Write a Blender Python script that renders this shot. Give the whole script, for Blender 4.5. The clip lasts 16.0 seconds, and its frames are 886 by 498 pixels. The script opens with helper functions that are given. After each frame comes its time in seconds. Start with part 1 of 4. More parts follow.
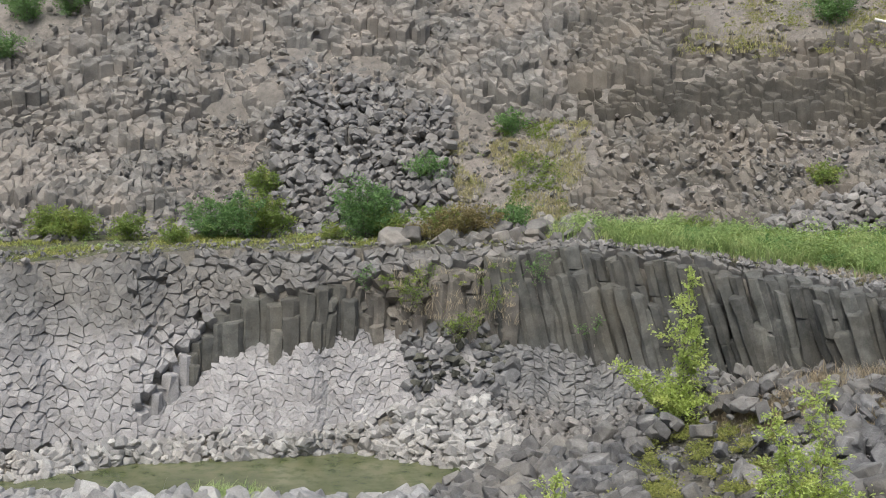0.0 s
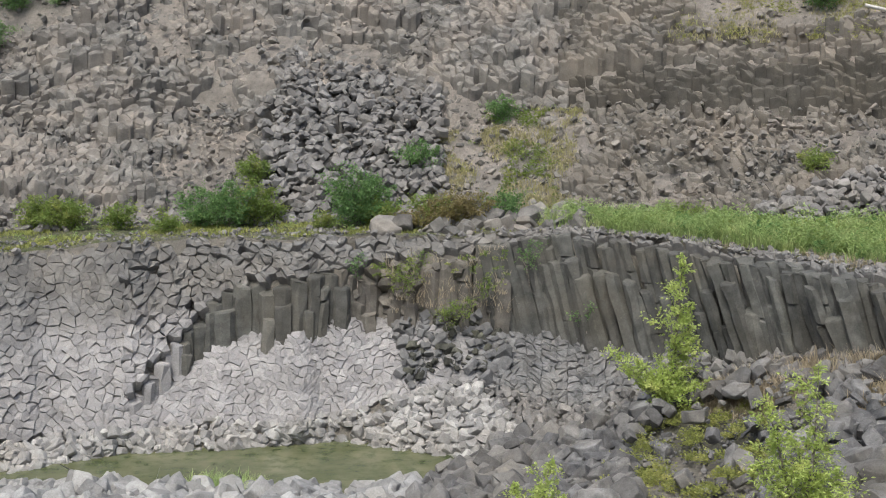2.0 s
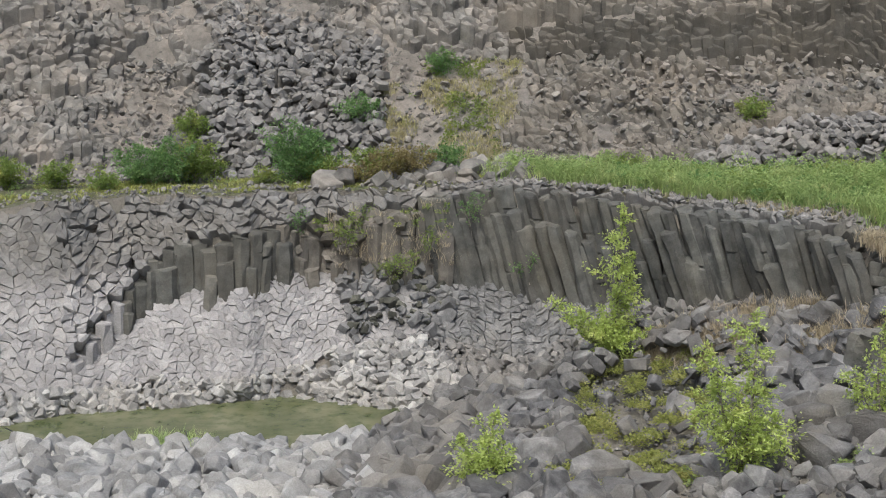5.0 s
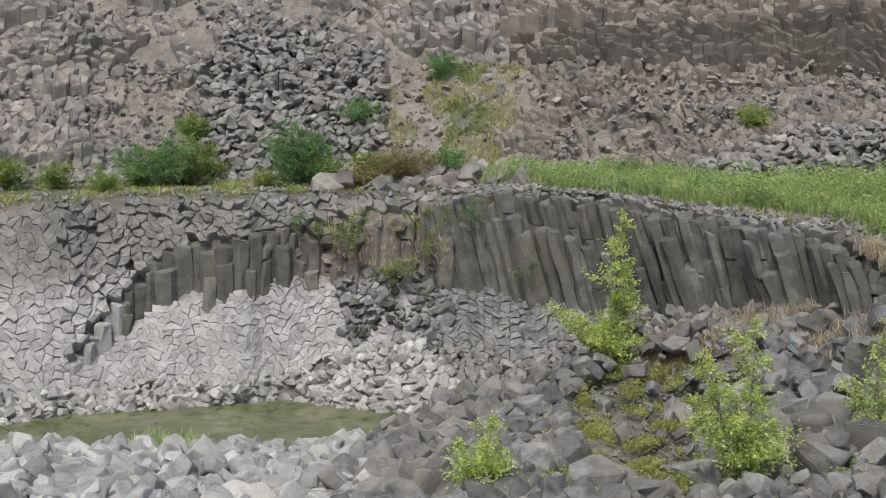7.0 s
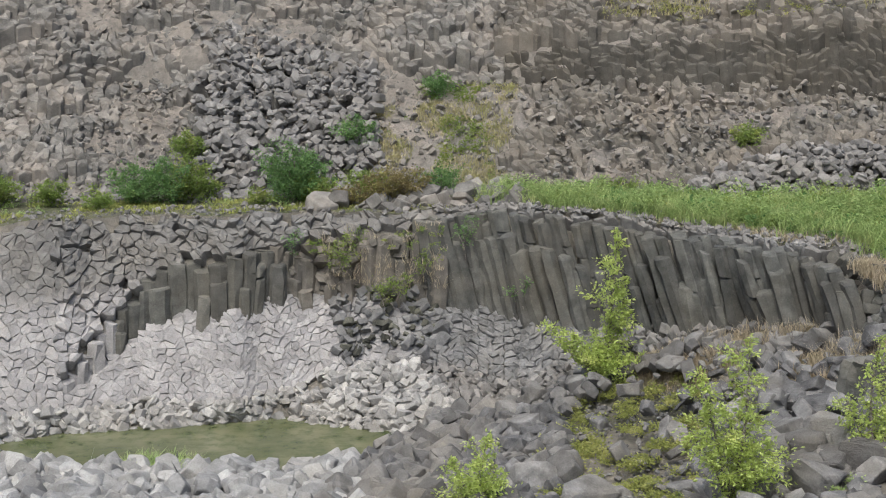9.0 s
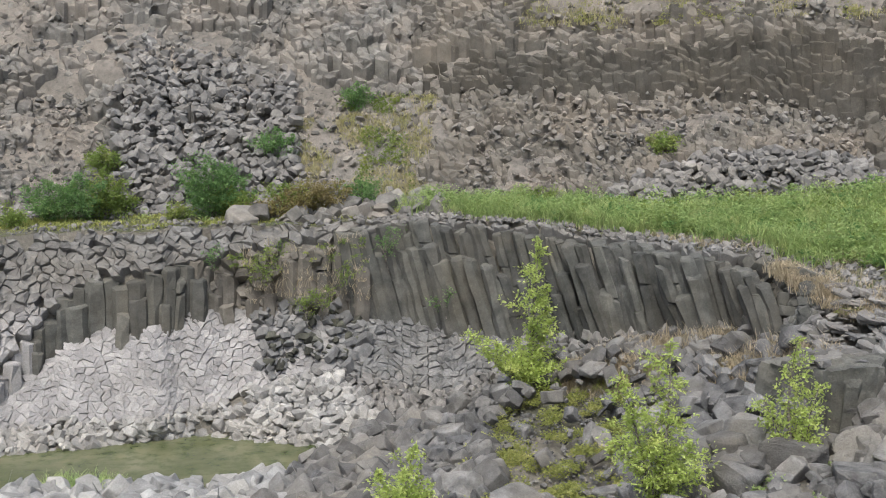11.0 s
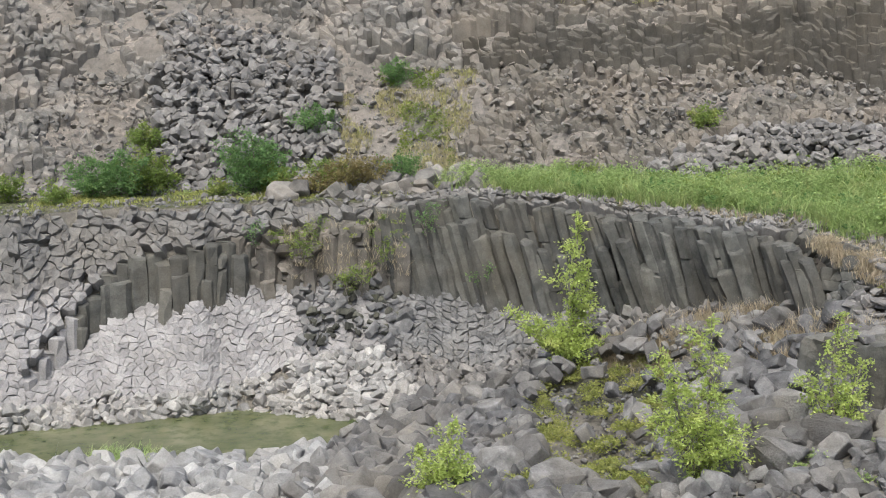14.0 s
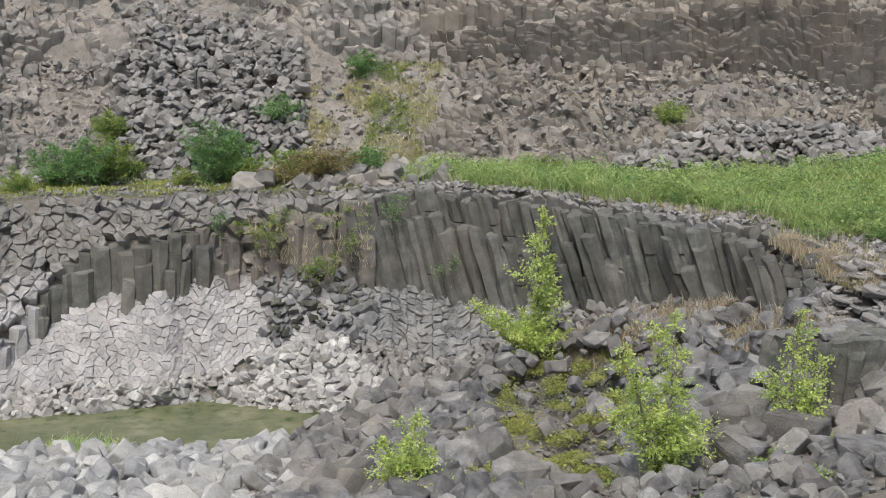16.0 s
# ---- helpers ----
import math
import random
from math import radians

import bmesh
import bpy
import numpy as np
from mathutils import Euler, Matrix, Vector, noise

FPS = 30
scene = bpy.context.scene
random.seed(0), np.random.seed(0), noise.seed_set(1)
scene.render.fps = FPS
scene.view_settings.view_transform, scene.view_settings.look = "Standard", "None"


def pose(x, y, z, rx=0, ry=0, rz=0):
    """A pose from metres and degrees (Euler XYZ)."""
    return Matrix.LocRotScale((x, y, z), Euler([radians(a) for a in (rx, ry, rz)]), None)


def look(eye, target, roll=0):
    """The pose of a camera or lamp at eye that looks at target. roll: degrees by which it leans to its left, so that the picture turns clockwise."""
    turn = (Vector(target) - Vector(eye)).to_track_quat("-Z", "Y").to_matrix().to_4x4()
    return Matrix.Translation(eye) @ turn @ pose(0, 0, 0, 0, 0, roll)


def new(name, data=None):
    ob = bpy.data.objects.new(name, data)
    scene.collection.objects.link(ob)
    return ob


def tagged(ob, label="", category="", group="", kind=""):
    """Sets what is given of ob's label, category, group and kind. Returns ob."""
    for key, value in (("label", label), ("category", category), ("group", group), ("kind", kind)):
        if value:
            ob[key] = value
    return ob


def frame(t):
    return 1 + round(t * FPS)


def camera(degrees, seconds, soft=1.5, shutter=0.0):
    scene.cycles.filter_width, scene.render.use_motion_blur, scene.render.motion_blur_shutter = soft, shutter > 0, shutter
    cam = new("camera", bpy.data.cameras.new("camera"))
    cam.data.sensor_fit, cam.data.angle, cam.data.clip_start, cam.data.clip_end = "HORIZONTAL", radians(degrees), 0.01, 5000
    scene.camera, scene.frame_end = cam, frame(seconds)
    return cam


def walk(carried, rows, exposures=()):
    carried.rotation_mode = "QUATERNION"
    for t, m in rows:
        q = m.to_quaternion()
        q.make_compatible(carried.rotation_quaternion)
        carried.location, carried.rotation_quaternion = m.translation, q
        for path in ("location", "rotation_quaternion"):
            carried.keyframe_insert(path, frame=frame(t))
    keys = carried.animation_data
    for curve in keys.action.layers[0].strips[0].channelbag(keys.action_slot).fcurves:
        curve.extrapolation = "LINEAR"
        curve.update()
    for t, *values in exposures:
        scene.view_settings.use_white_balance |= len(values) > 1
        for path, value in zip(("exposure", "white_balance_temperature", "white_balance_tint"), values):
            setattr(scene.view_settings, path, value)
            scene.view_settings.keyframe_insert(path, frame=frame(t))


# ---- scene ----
EYE = (0.0, 0.0, 7.8)
cam = camera(40, 16.0, soft=1.1)
CAMERA_TURNS = [
    (0.0, 82.551, -0.207, 3.159),
    (0.5, 83.028, -0.847, 2.687),
    (1.0, 82.103, -0.875, 3.678),
    (1.5, 82.006, 0.045, 3.393),
    (2.0, 81.982, 0.064, 2.731),
    (2.5, 81.348, 0.050, 2.212),
    (3.0, 80.708, 0.252, 2.214),
    (3.5, 81.417, -0.047, 2.137),
    (4.0, 81.111, -0.223, 1.715),
    (4.5, 80.348, 0.560, 0.641),
    (4.7, 79.760, 0.744, 0.067),
    (6.8, 79.997, 0.261, -0.333),
    (7.0, 79.973, 0.001, -0.004),
    (7.5, 80.841, 0.600, -0.185),
    (8.0, 80.606, 0.074, -0.181),
    (8.2, 80.816, -0.060, -0.190),
    (10.5, 80.886, 0.492, -1.033),
    (11.0, 81.355, 0.454, -4.060),
    (11.5, 81.231, -0.382, -6.876),
    (12.0, 80.630, -0.369, -6.257),
    (12.5, 80.539, -0.220, -5.386),
    (13.0, 80.721, -0.150, -3.516),
    (13.5, 79.979, 0.771, -2.591),
    (14.0, 80.221, 0.873, -2.226),
    (14.5, 79.656, 0.410, -1.799),
    (15.0, 80.170, 0.041, 0.314),
    (15.5, 80.732, 0.416, -1.859),
    (16.0, 79.881, -0.077, -3.712),
]
LIGHT_ROWS = ((0.0, 0.42), (4.7, 0.37), (8.2, 0.40), (10.5, 0.46), (11.0, 0.50), (11.5, 0.65), (13.0, 0.64), (16.0, 0.54))
walk(cam, [(t, pose(*EYE, rx, ry, rz)) for t, rx, ry, rz in CAMERA_TURNS], [(t, stops, 6310, 6.5) for t, stops in LIGHT_ROWS])

# ---- light: a bright overcast sky with a faint broad sun ----
world = bpy.data.worlds.new("overcast_sky")
scene.world = world
world.use_nodes = True
wn = world.node_tree.nodes
sky = wn.new("ShaderNodeTexSky")
sky.sky_type, sky.sun_disc = "NISHITA", False
sky.sun_elevation, sky.sun_rotation = radians(66), radians(204)
sky.air_density, sky.dust_density, sky.ozone_density = 1.0, 6.0, 1.0
wn["Background"].inputs["Strength"].default_value = 0.14
world.node_tree.links.new(sky.outputs["Color"], wn["Background"].inputs["Color"])
sun = new("sun", bpy.data.lights.new("sun", "SUN"))
sun.data.energy, sun.data.angle, sun.data.color = 1.5, radians(14), (1.0, 0.98, 0.93)
sun.matrix_world = look((-7, -6, 40), (0, 10, 0))


# ---- materials ----
def node(nt, kind, **ins):
    n = nt.nodes.new(kind)
    for key, value in ins.items():
        n.inputs[key.replace("_", " ")].default_value = value
    return n


def mixed(nt, fac, a, b, how="MIX"):
    m = nt.nodes.new("ShaderNodeMix")
    m.data_type, m.blend_type = "RGBA", how
    for sock, value in ((m.inputs[0], fac), (m.inputs[6], a), (m.inputs[7], b)):
        if isinstance(value, bpy.types.NodeSocket):
            nt.links.new(value, sock)
        elif isinstance(value, (int, float)):
            sock.default_value = value
        else:
            sock.default_value = (*value, 1)
    return m.outputs[2]


def ramp(nt, value, lo, hi):
    r = nt.nodes.new("ShaderNodeMapRange")
    r.inputs["From Min"].default_value, r.inputs["From Max"].default_value = lo, hi
    nt.links.new(value, r.inputs["Value"])
    return r.outputs["Result"]


def noise_at(nt, scale, detail=6.0, rough=0.6, stretch=None):
    geo = nt.nodes.new("ShaderNodeNewGeometry")
    tex = node(nt, "ShaderNodeTexNoise", Scale=scale, Detail=detail, Roughness=rough)
    if stretch:
        mp = node(nt, "ShaderNodeMapping", Scale=stretch)
        nt.links.new(geo.outputs["Position"], mp.inputs["Vector"])
        nt.links.new(mp.outputs["Vector"], tex.inputs["Vector"])
    else:
        nt.links.new(geo.outputs["Position"], tex.inputs["Vector"])
    return tex.outputs["Fac"]


def rock_material(name, dark, light, warm, silt=None, silt_top=2.0, lichen=0.0, bump=0.35, tone=0.75):
    """Basalt: grain, per-block tone, warm weathering, and dried silt up to the old waterline."""
    m = bpy.data.materials.new(name)
    m.use_nodes = True
    nt = m.node_tree
    bsdf = nt.nodes["Principled BSDF"]
    bsdf.inputs["Roughness"].default_value = 0.88
    bsdf.inputs["Specular IOR Level"].default_value = 0.25
    big, mid, fine = noise_at(nt, 0.55, 4), noise_at(nt, 3.2), noise_at(nt, 34.0, 5, 0.7)
    col = mixed(nt, ramp(nt, mid, 0.34, 0.68), dark, light)
    col = mixed(nt, ramp(nt, big, 0.42, 0.72), col, warm)
    geo = nt.nodes.new("ShaderNodeNewGeometry")
    info = nt.nodes.new("ShaderNodeObjectInfo")
    mood = nt.nodes.new("ShaderNodeMath")
    mood.operation = "ADD"
    nt.links.new(geo.outputs["Random Per Island"], mood.inputs[0])
    nt.links.new(info.outputs["Random"], mood.inputs[1])
    wrap = nt.nodes.new("ShaderNodeMath")
    wrap.operation = "FRACT"
    nt.links.new(mood.outputs[0], wrap.inputs[0])
    tone01 = wrap.outputs[0]
    if silt:
        sep = nt.nodes.new("ShaderNodeSeparateXYZ")
        nt.links.new(geo.outputs["Position"], sep.inputs[0])
        wob = nt.nodes.new("ShaderNodeMath")
        wob.operation = "MULTIPLY_ADD"
        nt.links.new(noise_at(nt, 0.9, 5), wob.inputs[0])
        wob.inputs[1].default_value = -1.7
        nt.links.new(sep.outputs["Z"], wob.inputs[2])
        level = ramp(nt, wob.outputs[0], silt_top - 0.55, silt_top - 1.35)
        # the silt lies thickest in the middle of the face and thins out to both ends
        side = ramp(nt, sep.outputs["X"], -16.0, -7.0)
        fade = ramp(nt, sep.outputs["X"], 0.9, -2.2)
        a = nt.nodes.new("ShaderNodeMath"); a.operation = "MULTIPLY"
        nt.links.new(side, a.inputs[0]); nt.links.new(fade, a.inputs[1])
        b = nt.nodes.new("ShaderNodeMath"); b.operation = "MULTIPLY_ADD"
        nt.links.new(a.outputs[0], b.inputs[0]); b.inputs[1].default_value = 0.80; b.inputs[2].default_value = 0.20
        c = nt.nodes.new("ShaderNodeMath"); c.operation = "MULTIPLY"
        nt.links.new(level, c.inputs[0]); nt.links.new(b.outputs[0], c.inputs[1])
        pale = mixed(nt, ramp(nt, mid, 0.3, 0.7), silt, tuple(v * 0.8 for v in silt))
        col = mixed(nt, c.outputs[0], col, pale)
    col = mixed(nt, tone, col, mixed(nt, tone01, (0.34, 0.34, 0.35), (1.06, 1.05, 1.02)), "MULTIPLY")
    col = mixed(nt, 0.55, col, mixed(nt, ramp(nt, fine, 0.3, 0.7), (0.5, 0.5, 0.49), (1.12, 1.12, 1.12)), "MULTIPLY")
    stain = noise_at(nt, 1.4, 7, 0.72)
    col = mixed(nt, 0.7, col, mixed(nt, ramp(nt, stain, 0.32, 0.66), (0.55, 0.54, 0.52), (1.12, 1.12, 1.12)), "MULTIPLY")
    if lichen:
        spots = ramp(nt, noise_at(nt, 5.5, 7, 0.7), 0.60, 0.68)
        k = nt.nodes.new("ShaderNodeMath"); k.operation = "MULTIPLY"; k.inputs[1].default_value = lichen
        nt.links.new(spots, k.inputs[0])
        col = mixed(nt, k.outputs[0], col, (0.36, 0.33, 0.25))
    nt.links.new(col, bsdf.inputs["Base Color"])
    bp = node(nt, "ShaderNodeBump", Strength=bump * 1.35, Distance=0.08)
    nt.links.new(mixed(nt, 0.4, mid, fine), bp.inputs["Height"])
    nt.links.new(bp.outputs["Normal"], bsdf.inputs["Normal"])
    return m


def soil_material(name, a, b, c, scale=1.0):
    m = bpy.data.materials.new(name)
    m.use_nodes = True
    nt = m.node_tree
    bsdf = nt.nodes["Principled BSDF"]
    bsdf.inputs["Roughness"].default_value = 0.95
    bsdf.inputs["Specular IOR Level"].default_value = 0.15
    big, mid, fine = noise_at(nt, 0.7 * scale, 5), noise_at(nt, 5 * scale, 6, 0.7), noise_at(nt, 40 * scale, 5, 0.75)
    col = mixed(nt, ramp(nt, big, 0.4, 0.62), a, b)
    col = mixed(nt, ramp(nt, mid, 0.45, 0.7), col, c)
    col = mixed(nt, 0.7, col, mixed(nt, ramp(nt, fine, 0.3, 0.7), (0.5, 0.5, 0.5), (1, 1, 1)), "MULTIPLY")
    nt.links.new(col, bsdf.inputs["Base Color"])
    bp = node(nt, "ShaderNodeBump", Strength=1.0, Distance=0.14)
    nt.links.new(mixed(nt, 0.5, mid, fine), bp.inputs["Height"])
    nt.links.new(bp.outputs["Normal"], bsdf.inputs["Normal"])
    return m


def leaf_material(name, dark, light, yellow, yellow_part=0.15):
    m = bpy.data.materials.new(name)
    m.use_nodes = True
    nt = m.node_tree
    bsdf = nt.nodes["Principled BSDF"]
    bsdf.inputs["Roughness"].default_value = 0.7
    bsdf.inputs["Specular IOR Level"].default_value = 0.15
    geo = nt.nodes.new("ShaderNodeNewGeometry")
    rnd = geo.outputs["Random Per Island"]
    col = mixed(nt, rnd, dark, light)
    col = mixed(nt, ramp(nt, noise_at(nt, 2.2, 3), 0.62 - yellow_part * 0.5, 0.72), col, yellow)
    nt.links.new(col, bsdf.inputs["Base Color"])
    tr = nt.nodes.new("ShaderNodeBsdfTranslucent")
    nt.links.new(mixed(nt, 0.5, col, yellow), tr.inputs["Color"])
    mix = nt.nodes.new("ShaderNodeMixShader")
    mix.inputs[0].default_value = 0.42
    nt.links.new(bsdf.outputs[0], mix.inputs[1])
    nt.links.new(tr.outputs[0], mix.inputs[2])
    nt.links.new(mix.outputs[0], nt.nodes["Material Output"].inputs["Surface"])
    return m


def bark_material(name, a, b, scale=20.0):
    m = bpy.data.materials.new(name)
    m.use_nodes = True
    nt = m.node_tree
    bsdf = nt.nodes["Principled BSDF"]
    bsdf.inputs["Roughness"].default_value = 0.85
    nt.links.new(mixed(nt, ramp(nt, noise_at(nt, scale, 4), 0.42, 0.6), a, b), bsdf.inputs["Base Color"])
    return m


def water_material():
    m = bpy.data.materials.new("murky_water")
    m.use_nodes = True
    nt = m.node_tree
    bsdf = nt.nodes["Principled BSDF"]
    bsdf.inputs["Roughness"].default_value = 0.12
    bsdf.inputs["IOR"].default_value = 1.33
    col = mixed(nt, ramp(nt, noise_at(nt, 0.8, 5, 0.6), 0.38, 0.66), (0.085, 0.095, 0.045), (0.155, 0.155, 0.09))
    col = mixed(nt, ramp(nt, noise_at(nt, 2.6, 6, 0.65), 0.46, 0.66), col, (0.058, 0.078, 0.028))
    nt.links.new(col, bsdf.inputs["Base Color"])
    bp = node(nt, "ShaderNodeBump", Strength=0.12, Distance=0.03)
    nt.links.new(noise_at(nt, 7.0, 3), bp.inputs["Height"])
    nt.links.new(bp.outputs["Normal"], bsdf.inputs["Normal"])
    return m


ROCK_LOWER = rock_material("silted_basalt", (0.165, 0.162, 0.156), (0.285, 0.279, 0.268), (0.26, 0.242, 0.217), (0.475, 0.46, 0.457), 2.55, tone=0.4)
ROCK_JOINT = rock_material("jointed_grey_basalt", (0.17, 0.17, 0.17), (0.30, 0.299, 0.30), (0.28, 0.27, 0.255), tone=0.4)
ROCK_CLIFF = rock_material("dark_basalt", (0.095, 0.097, 0.091), (0.20, 0.20, 0.187), (0.195, 0.182, 0.153), lichen=0.15, tone=0.6, bump=0.5)
ROCK_UPPER = rock_material("weathered_basalt", (0.175, 0.168, 0.156), (0.355, 0.34, 0.316), (0.38, 0.337, 0.293), lichen=0.3, tone=0.55)
ROCK_BROWN = rock_material("brown_weathered_basalt", (0.15, 0.14, 0.122), (0.27, 0.25, 0.222), (0.28, 0.245, 0.205), lichen=0.25, tone=0.5)
# ROCK_BROWN darkened: the shade on the upper band is put into its colour
ROCK_BAND_SHADED = rock_material("brown_basalt_shaded_band", (0.105, 0.098, 0.085), (0.17, 0.157, 0.137), (0.165, 0.145, 0.118), lichen=0.25, tone=0.4)
ROCK_PILE = rock_material("rubble_basalt", (0.18, 0.175, 0.172), (0.385, 0.374, 0.362), (0.31, 0.29, 0.268), lichen=0.2, tone=0.6)
ROCK_WET = rock_material("damp_mossy_basalt", (0.06, 0.062, 0.052), (0.20, 0.20, 0.17), (0.17, 0.165, 0.10), lichen=0.2)
ROCK_PALE = rock_material("pale_silted_stone", (0.36, 0.35, 0.335), (0.60, 0.59, 0.57), (0.50, 0.475, 0.44), tone=0.6)
ROCK_SHORE = rock_material("grey_shore_stone", (0.29, 0.292, 0.295), (0.56, 0.56, 0.558), (0.44, 0.427, 0.405), tone=0.65)
ROCK_BOULDER = rock_material("boulder_basalt", (0.115, 0.115, 0.119), (0.375, 0.373, 0.376), (0.30, 0.282, 0.255), lichen=0.2, bump=0.6)
SOIL_SLOPE = soil_material("sandy_slope_soil", (0.48, 0.425, 0.37), (0.41, 0.375, 0.335), (0.28, 0.26, 0.23))
SOIL_LEDGE = soil_material("ledge_earth", (0.20, 0.20, 0.12), (0.17, 0.20, 0.085), (0.26, 0.24, 0.19))
SOIL_BANK = soil_material("gravel_bank", (0.33, 0.305, 0.262), (0.38, 0.345, 0.29), (0.23, 0.215, 0.19))
SOIL_BED = soil_material("pool_silt", (0.20, 0.19, 0.15), (0.15, 0.15, 0.11), (0.24, 0.22, 0.19))
LEAF_BIRCH = leaf_material("birch_leaf", (0.29, 0.385, 0.09), (0.57, 0.67, 0.225), (0.66, 0.69, 0.25), 0.12)
LEAF_SHRUB = leaf_material("shrub_leaf", (0.08, 0.16, 0.06), (0.22, 0.36, 0.14), (0.30, 0.42, 0.14), 0.05)
LEAF_DRY = leaf_material("withered_leaf", (0.17, 0.13, 0.065), (0.30, 0.25, 0.12), (0.34, 0.33, 0.12), 0.2)
LEAF_WEED = leaf_material("weed_leaf", (0.11, 0.18, 0.045), (0.26, 0.36, 0.10), (0.40, 0.41, 0.13), 0.25)
GRASS_GREEN = leaf_material("green_grass", (0.19, 0.285, 0.095), (0.41, 0.52, 0.205), (0.51, 0.53, 0.25), 0.15)
HERB = leaf_material("herb_leaf", (0.19, 0.285, 0.095), (0.39, 0.51, 0.205), (0.48, 0.51, 0.225), 0.15)
GRASS_DRY = leaf_material("dry_grass", (0.36, 0.32, 0.19), (0.56, 0.50, 0.31), (0.42, 0.43, 0.17), 0.3)
STRAW = leaf_material("straw", (0.34, 0.285, 0.20), (0.56, 0.48, 0.36), (0.48, 0.42, 0.28), 0.2)
MOSS = leaf_material("moss", (0.18, 0.21, 0.06), (0.38, 0.41, 0.13), (0.48, 0.46, 0.18), 0.2)
BARK = bark_material("birch_bark", (0.10, 0.08, 0.06), (0.34, 0.31, 0.27))
BARK_PALE = bark_material("white_bark", (0.45, 0.43, 0.40), (0.62, 0.60, 0.56), 9.0)
FLOWER = bark_material("yellow_flower", (0.65, 0.50, 0.03), (0.75, 0.60, 0.05))
WATER = water_material()


# ---- the lie of the land: lines that run along the quarry face, by bearing from the lookout ----
BEARING = np.array([-600, -130, 100, 300, 500, 700, 900, 1100, 1300, 1500, 1700, 1900, 2400])
BEARING = (BEARING - 784) / (2154 * 0.985)
LAND = {  # name: (how far out, how high above the pool)
    "front": ([13] * 13, [1.5, 1.2, 1.1, 1.0, 1.0, 1.1, 1.2, 1.3, 1.5, 1.7, 2.0, 2.4, 3.2]),
    "near": ([17] * 13, [1.2, .75, .7, .65, .7, .8, .95, 1.05, 1.35, 1.75, 1.8, 2.4, 3.2]),
    "bank": ([20, 22, 22, 22, 22.1, 22.6, 22.8, 21.5, 20, 18.6, 17.9, 17.6, 17.5], [.5, -.05, -.05, -.05, -.05, .1, .55, 1, 1.4, 1.9, 1.85, 2.5, 3.3]),
    "shore": ([21, 23.1, 24.4, 24.8, 25.5, 24.7, 24.9, 24.2, 21.7, 20, 18.35, 18, 17.7], [.6, -.05, -.05, -.05, -.05, .0, .35, 1.1, 1.75, 2.2, 1.95, 2.6, 3.4]),
    "foot": ([22, 23.6, 24.85, 25.2, 25.85, 26.2, 25.5, 25.2, 23.5, 21.6, 18.6, 18.3, 17.9], [.7, .35, .3, .35, .4, 1.1, .62, 1.45, 2.3, 2.7, 3.0, 3.1, 3.5]),
    "base": ([22.6, 23.9, 25.3, 26.9, 27.4, 27.6, 27.3, 25.8, 23.7, 21.8, 19.0, 18.6, 18.1], [.9, .65, .62, 2.03, 2.45, 2.26, 2.08, 1.9, 2.35, 2.75, 3.1, 3.2, 3.55]),
    "crest": ([22.62, 23.92, 25.36, 27.1, 27.7, 28, 28.2, 26.6, 24.3, 22.4, 19.7, 18.9, 18.3], [.92, .67, .72, 3.04, 3.43, 3.74, 4.18, 4.18, 4.08, 4.0, 3.3, 3.35, 3.7]),
    "rim": ([26, 26.5, 27.8, 28.2, 28.6, 28.6, 28.6, 27, 24.7, 22.8, 20.5, 19.3, 18.6], [3.9, 3.86, 4.0, 4.06, 4.06, 4.06, 4.22, 4.22, 4.12, 4.05, 3.7, 3.75, 4.0]),
    "toe": ([30, 30.5, 31.5, 31.8, 31.8, 31.8, 31.5, 30.5, 29.2, 28, 27.5, 27, 25], [4.0, 3.98, 4.0, 4.05, 4.08, 4.2, 4.26, 4.25, 4.3, 4.52, 5.0, 5.4, 6]),
    "shelf": ([35, 35.5, 36, 36, 36.2, 36, 35.5, 34.5, 33.5, 32.5, 31.5, 30.5, 28], [6.5, 6.4, 6.65, 7.1, 7.1, 6.95, 7.0, 7.1, 7.05, 6.9, 6.2, 5.7, 6.1]),
    "brow": ([35.4, 35.9, 36.4, 36.4, 36.5, 36.4, 36.1, 35.1, 34.1, 33.1, 32.1, 31.1, 28.6], [7.1, 7.2, 7.6, 7.9, 7.7, 7.6, 8.05, 8.35, 8.4, 8.65, 8.6, 8.3, 8.5]),
    "top": ([40, 40, 40.5, 41, 41, 40.5, 40, 39, 38, 37, 36, 35, 33], [10, 10.4, 11, 11.7, 11.9, 11.6, 11.6, 11.3, 11.2, 11.1, 11, 10.8, 10.5]),
    "back": ([50] * 13, [12.5, 12.7, 13, 13.4, 13.5, 13.3, 13, 12.6, 12.4, 12.3, 12.2, 12, 12]),
}
NAMES = list(LAND)
STEP = np.linspace(BEARING[0], BEARING[-1], 601)


def smooth(values):
    dense = np.interp(STEP, BEARING, values)
    kernel = np.hanning(25)
    return np.convolve(np.pad(dense, 12, mode="edge"), kernel / kernel.sum(), "valid")


DENSE = {k: (smooth(d), smooth(z)) for k, (d, z) in LAND.items()}


def line(name, a):
    """The point of a land line at bearing a (the tangent), with the face's natural bays and noses."""
    y = float(np.interp(a, STEP, DENSE[name][0]))
    z = float(np.interp(a, STEP, DENSE[name][1]))
    if name in ("base", "crest", "rim", "shelf", "brow", "foot"):
        y += 0.55 * noise.noise((a * 14, 3.1, 0)) + 0.25 * noise.noise((a * 45, 7.7, 0))
        z += 0.10 * noise.noise((a * 30, NAMES.index(name), 5.5))
    return Vector((a * max(y, 12.0), y, z))


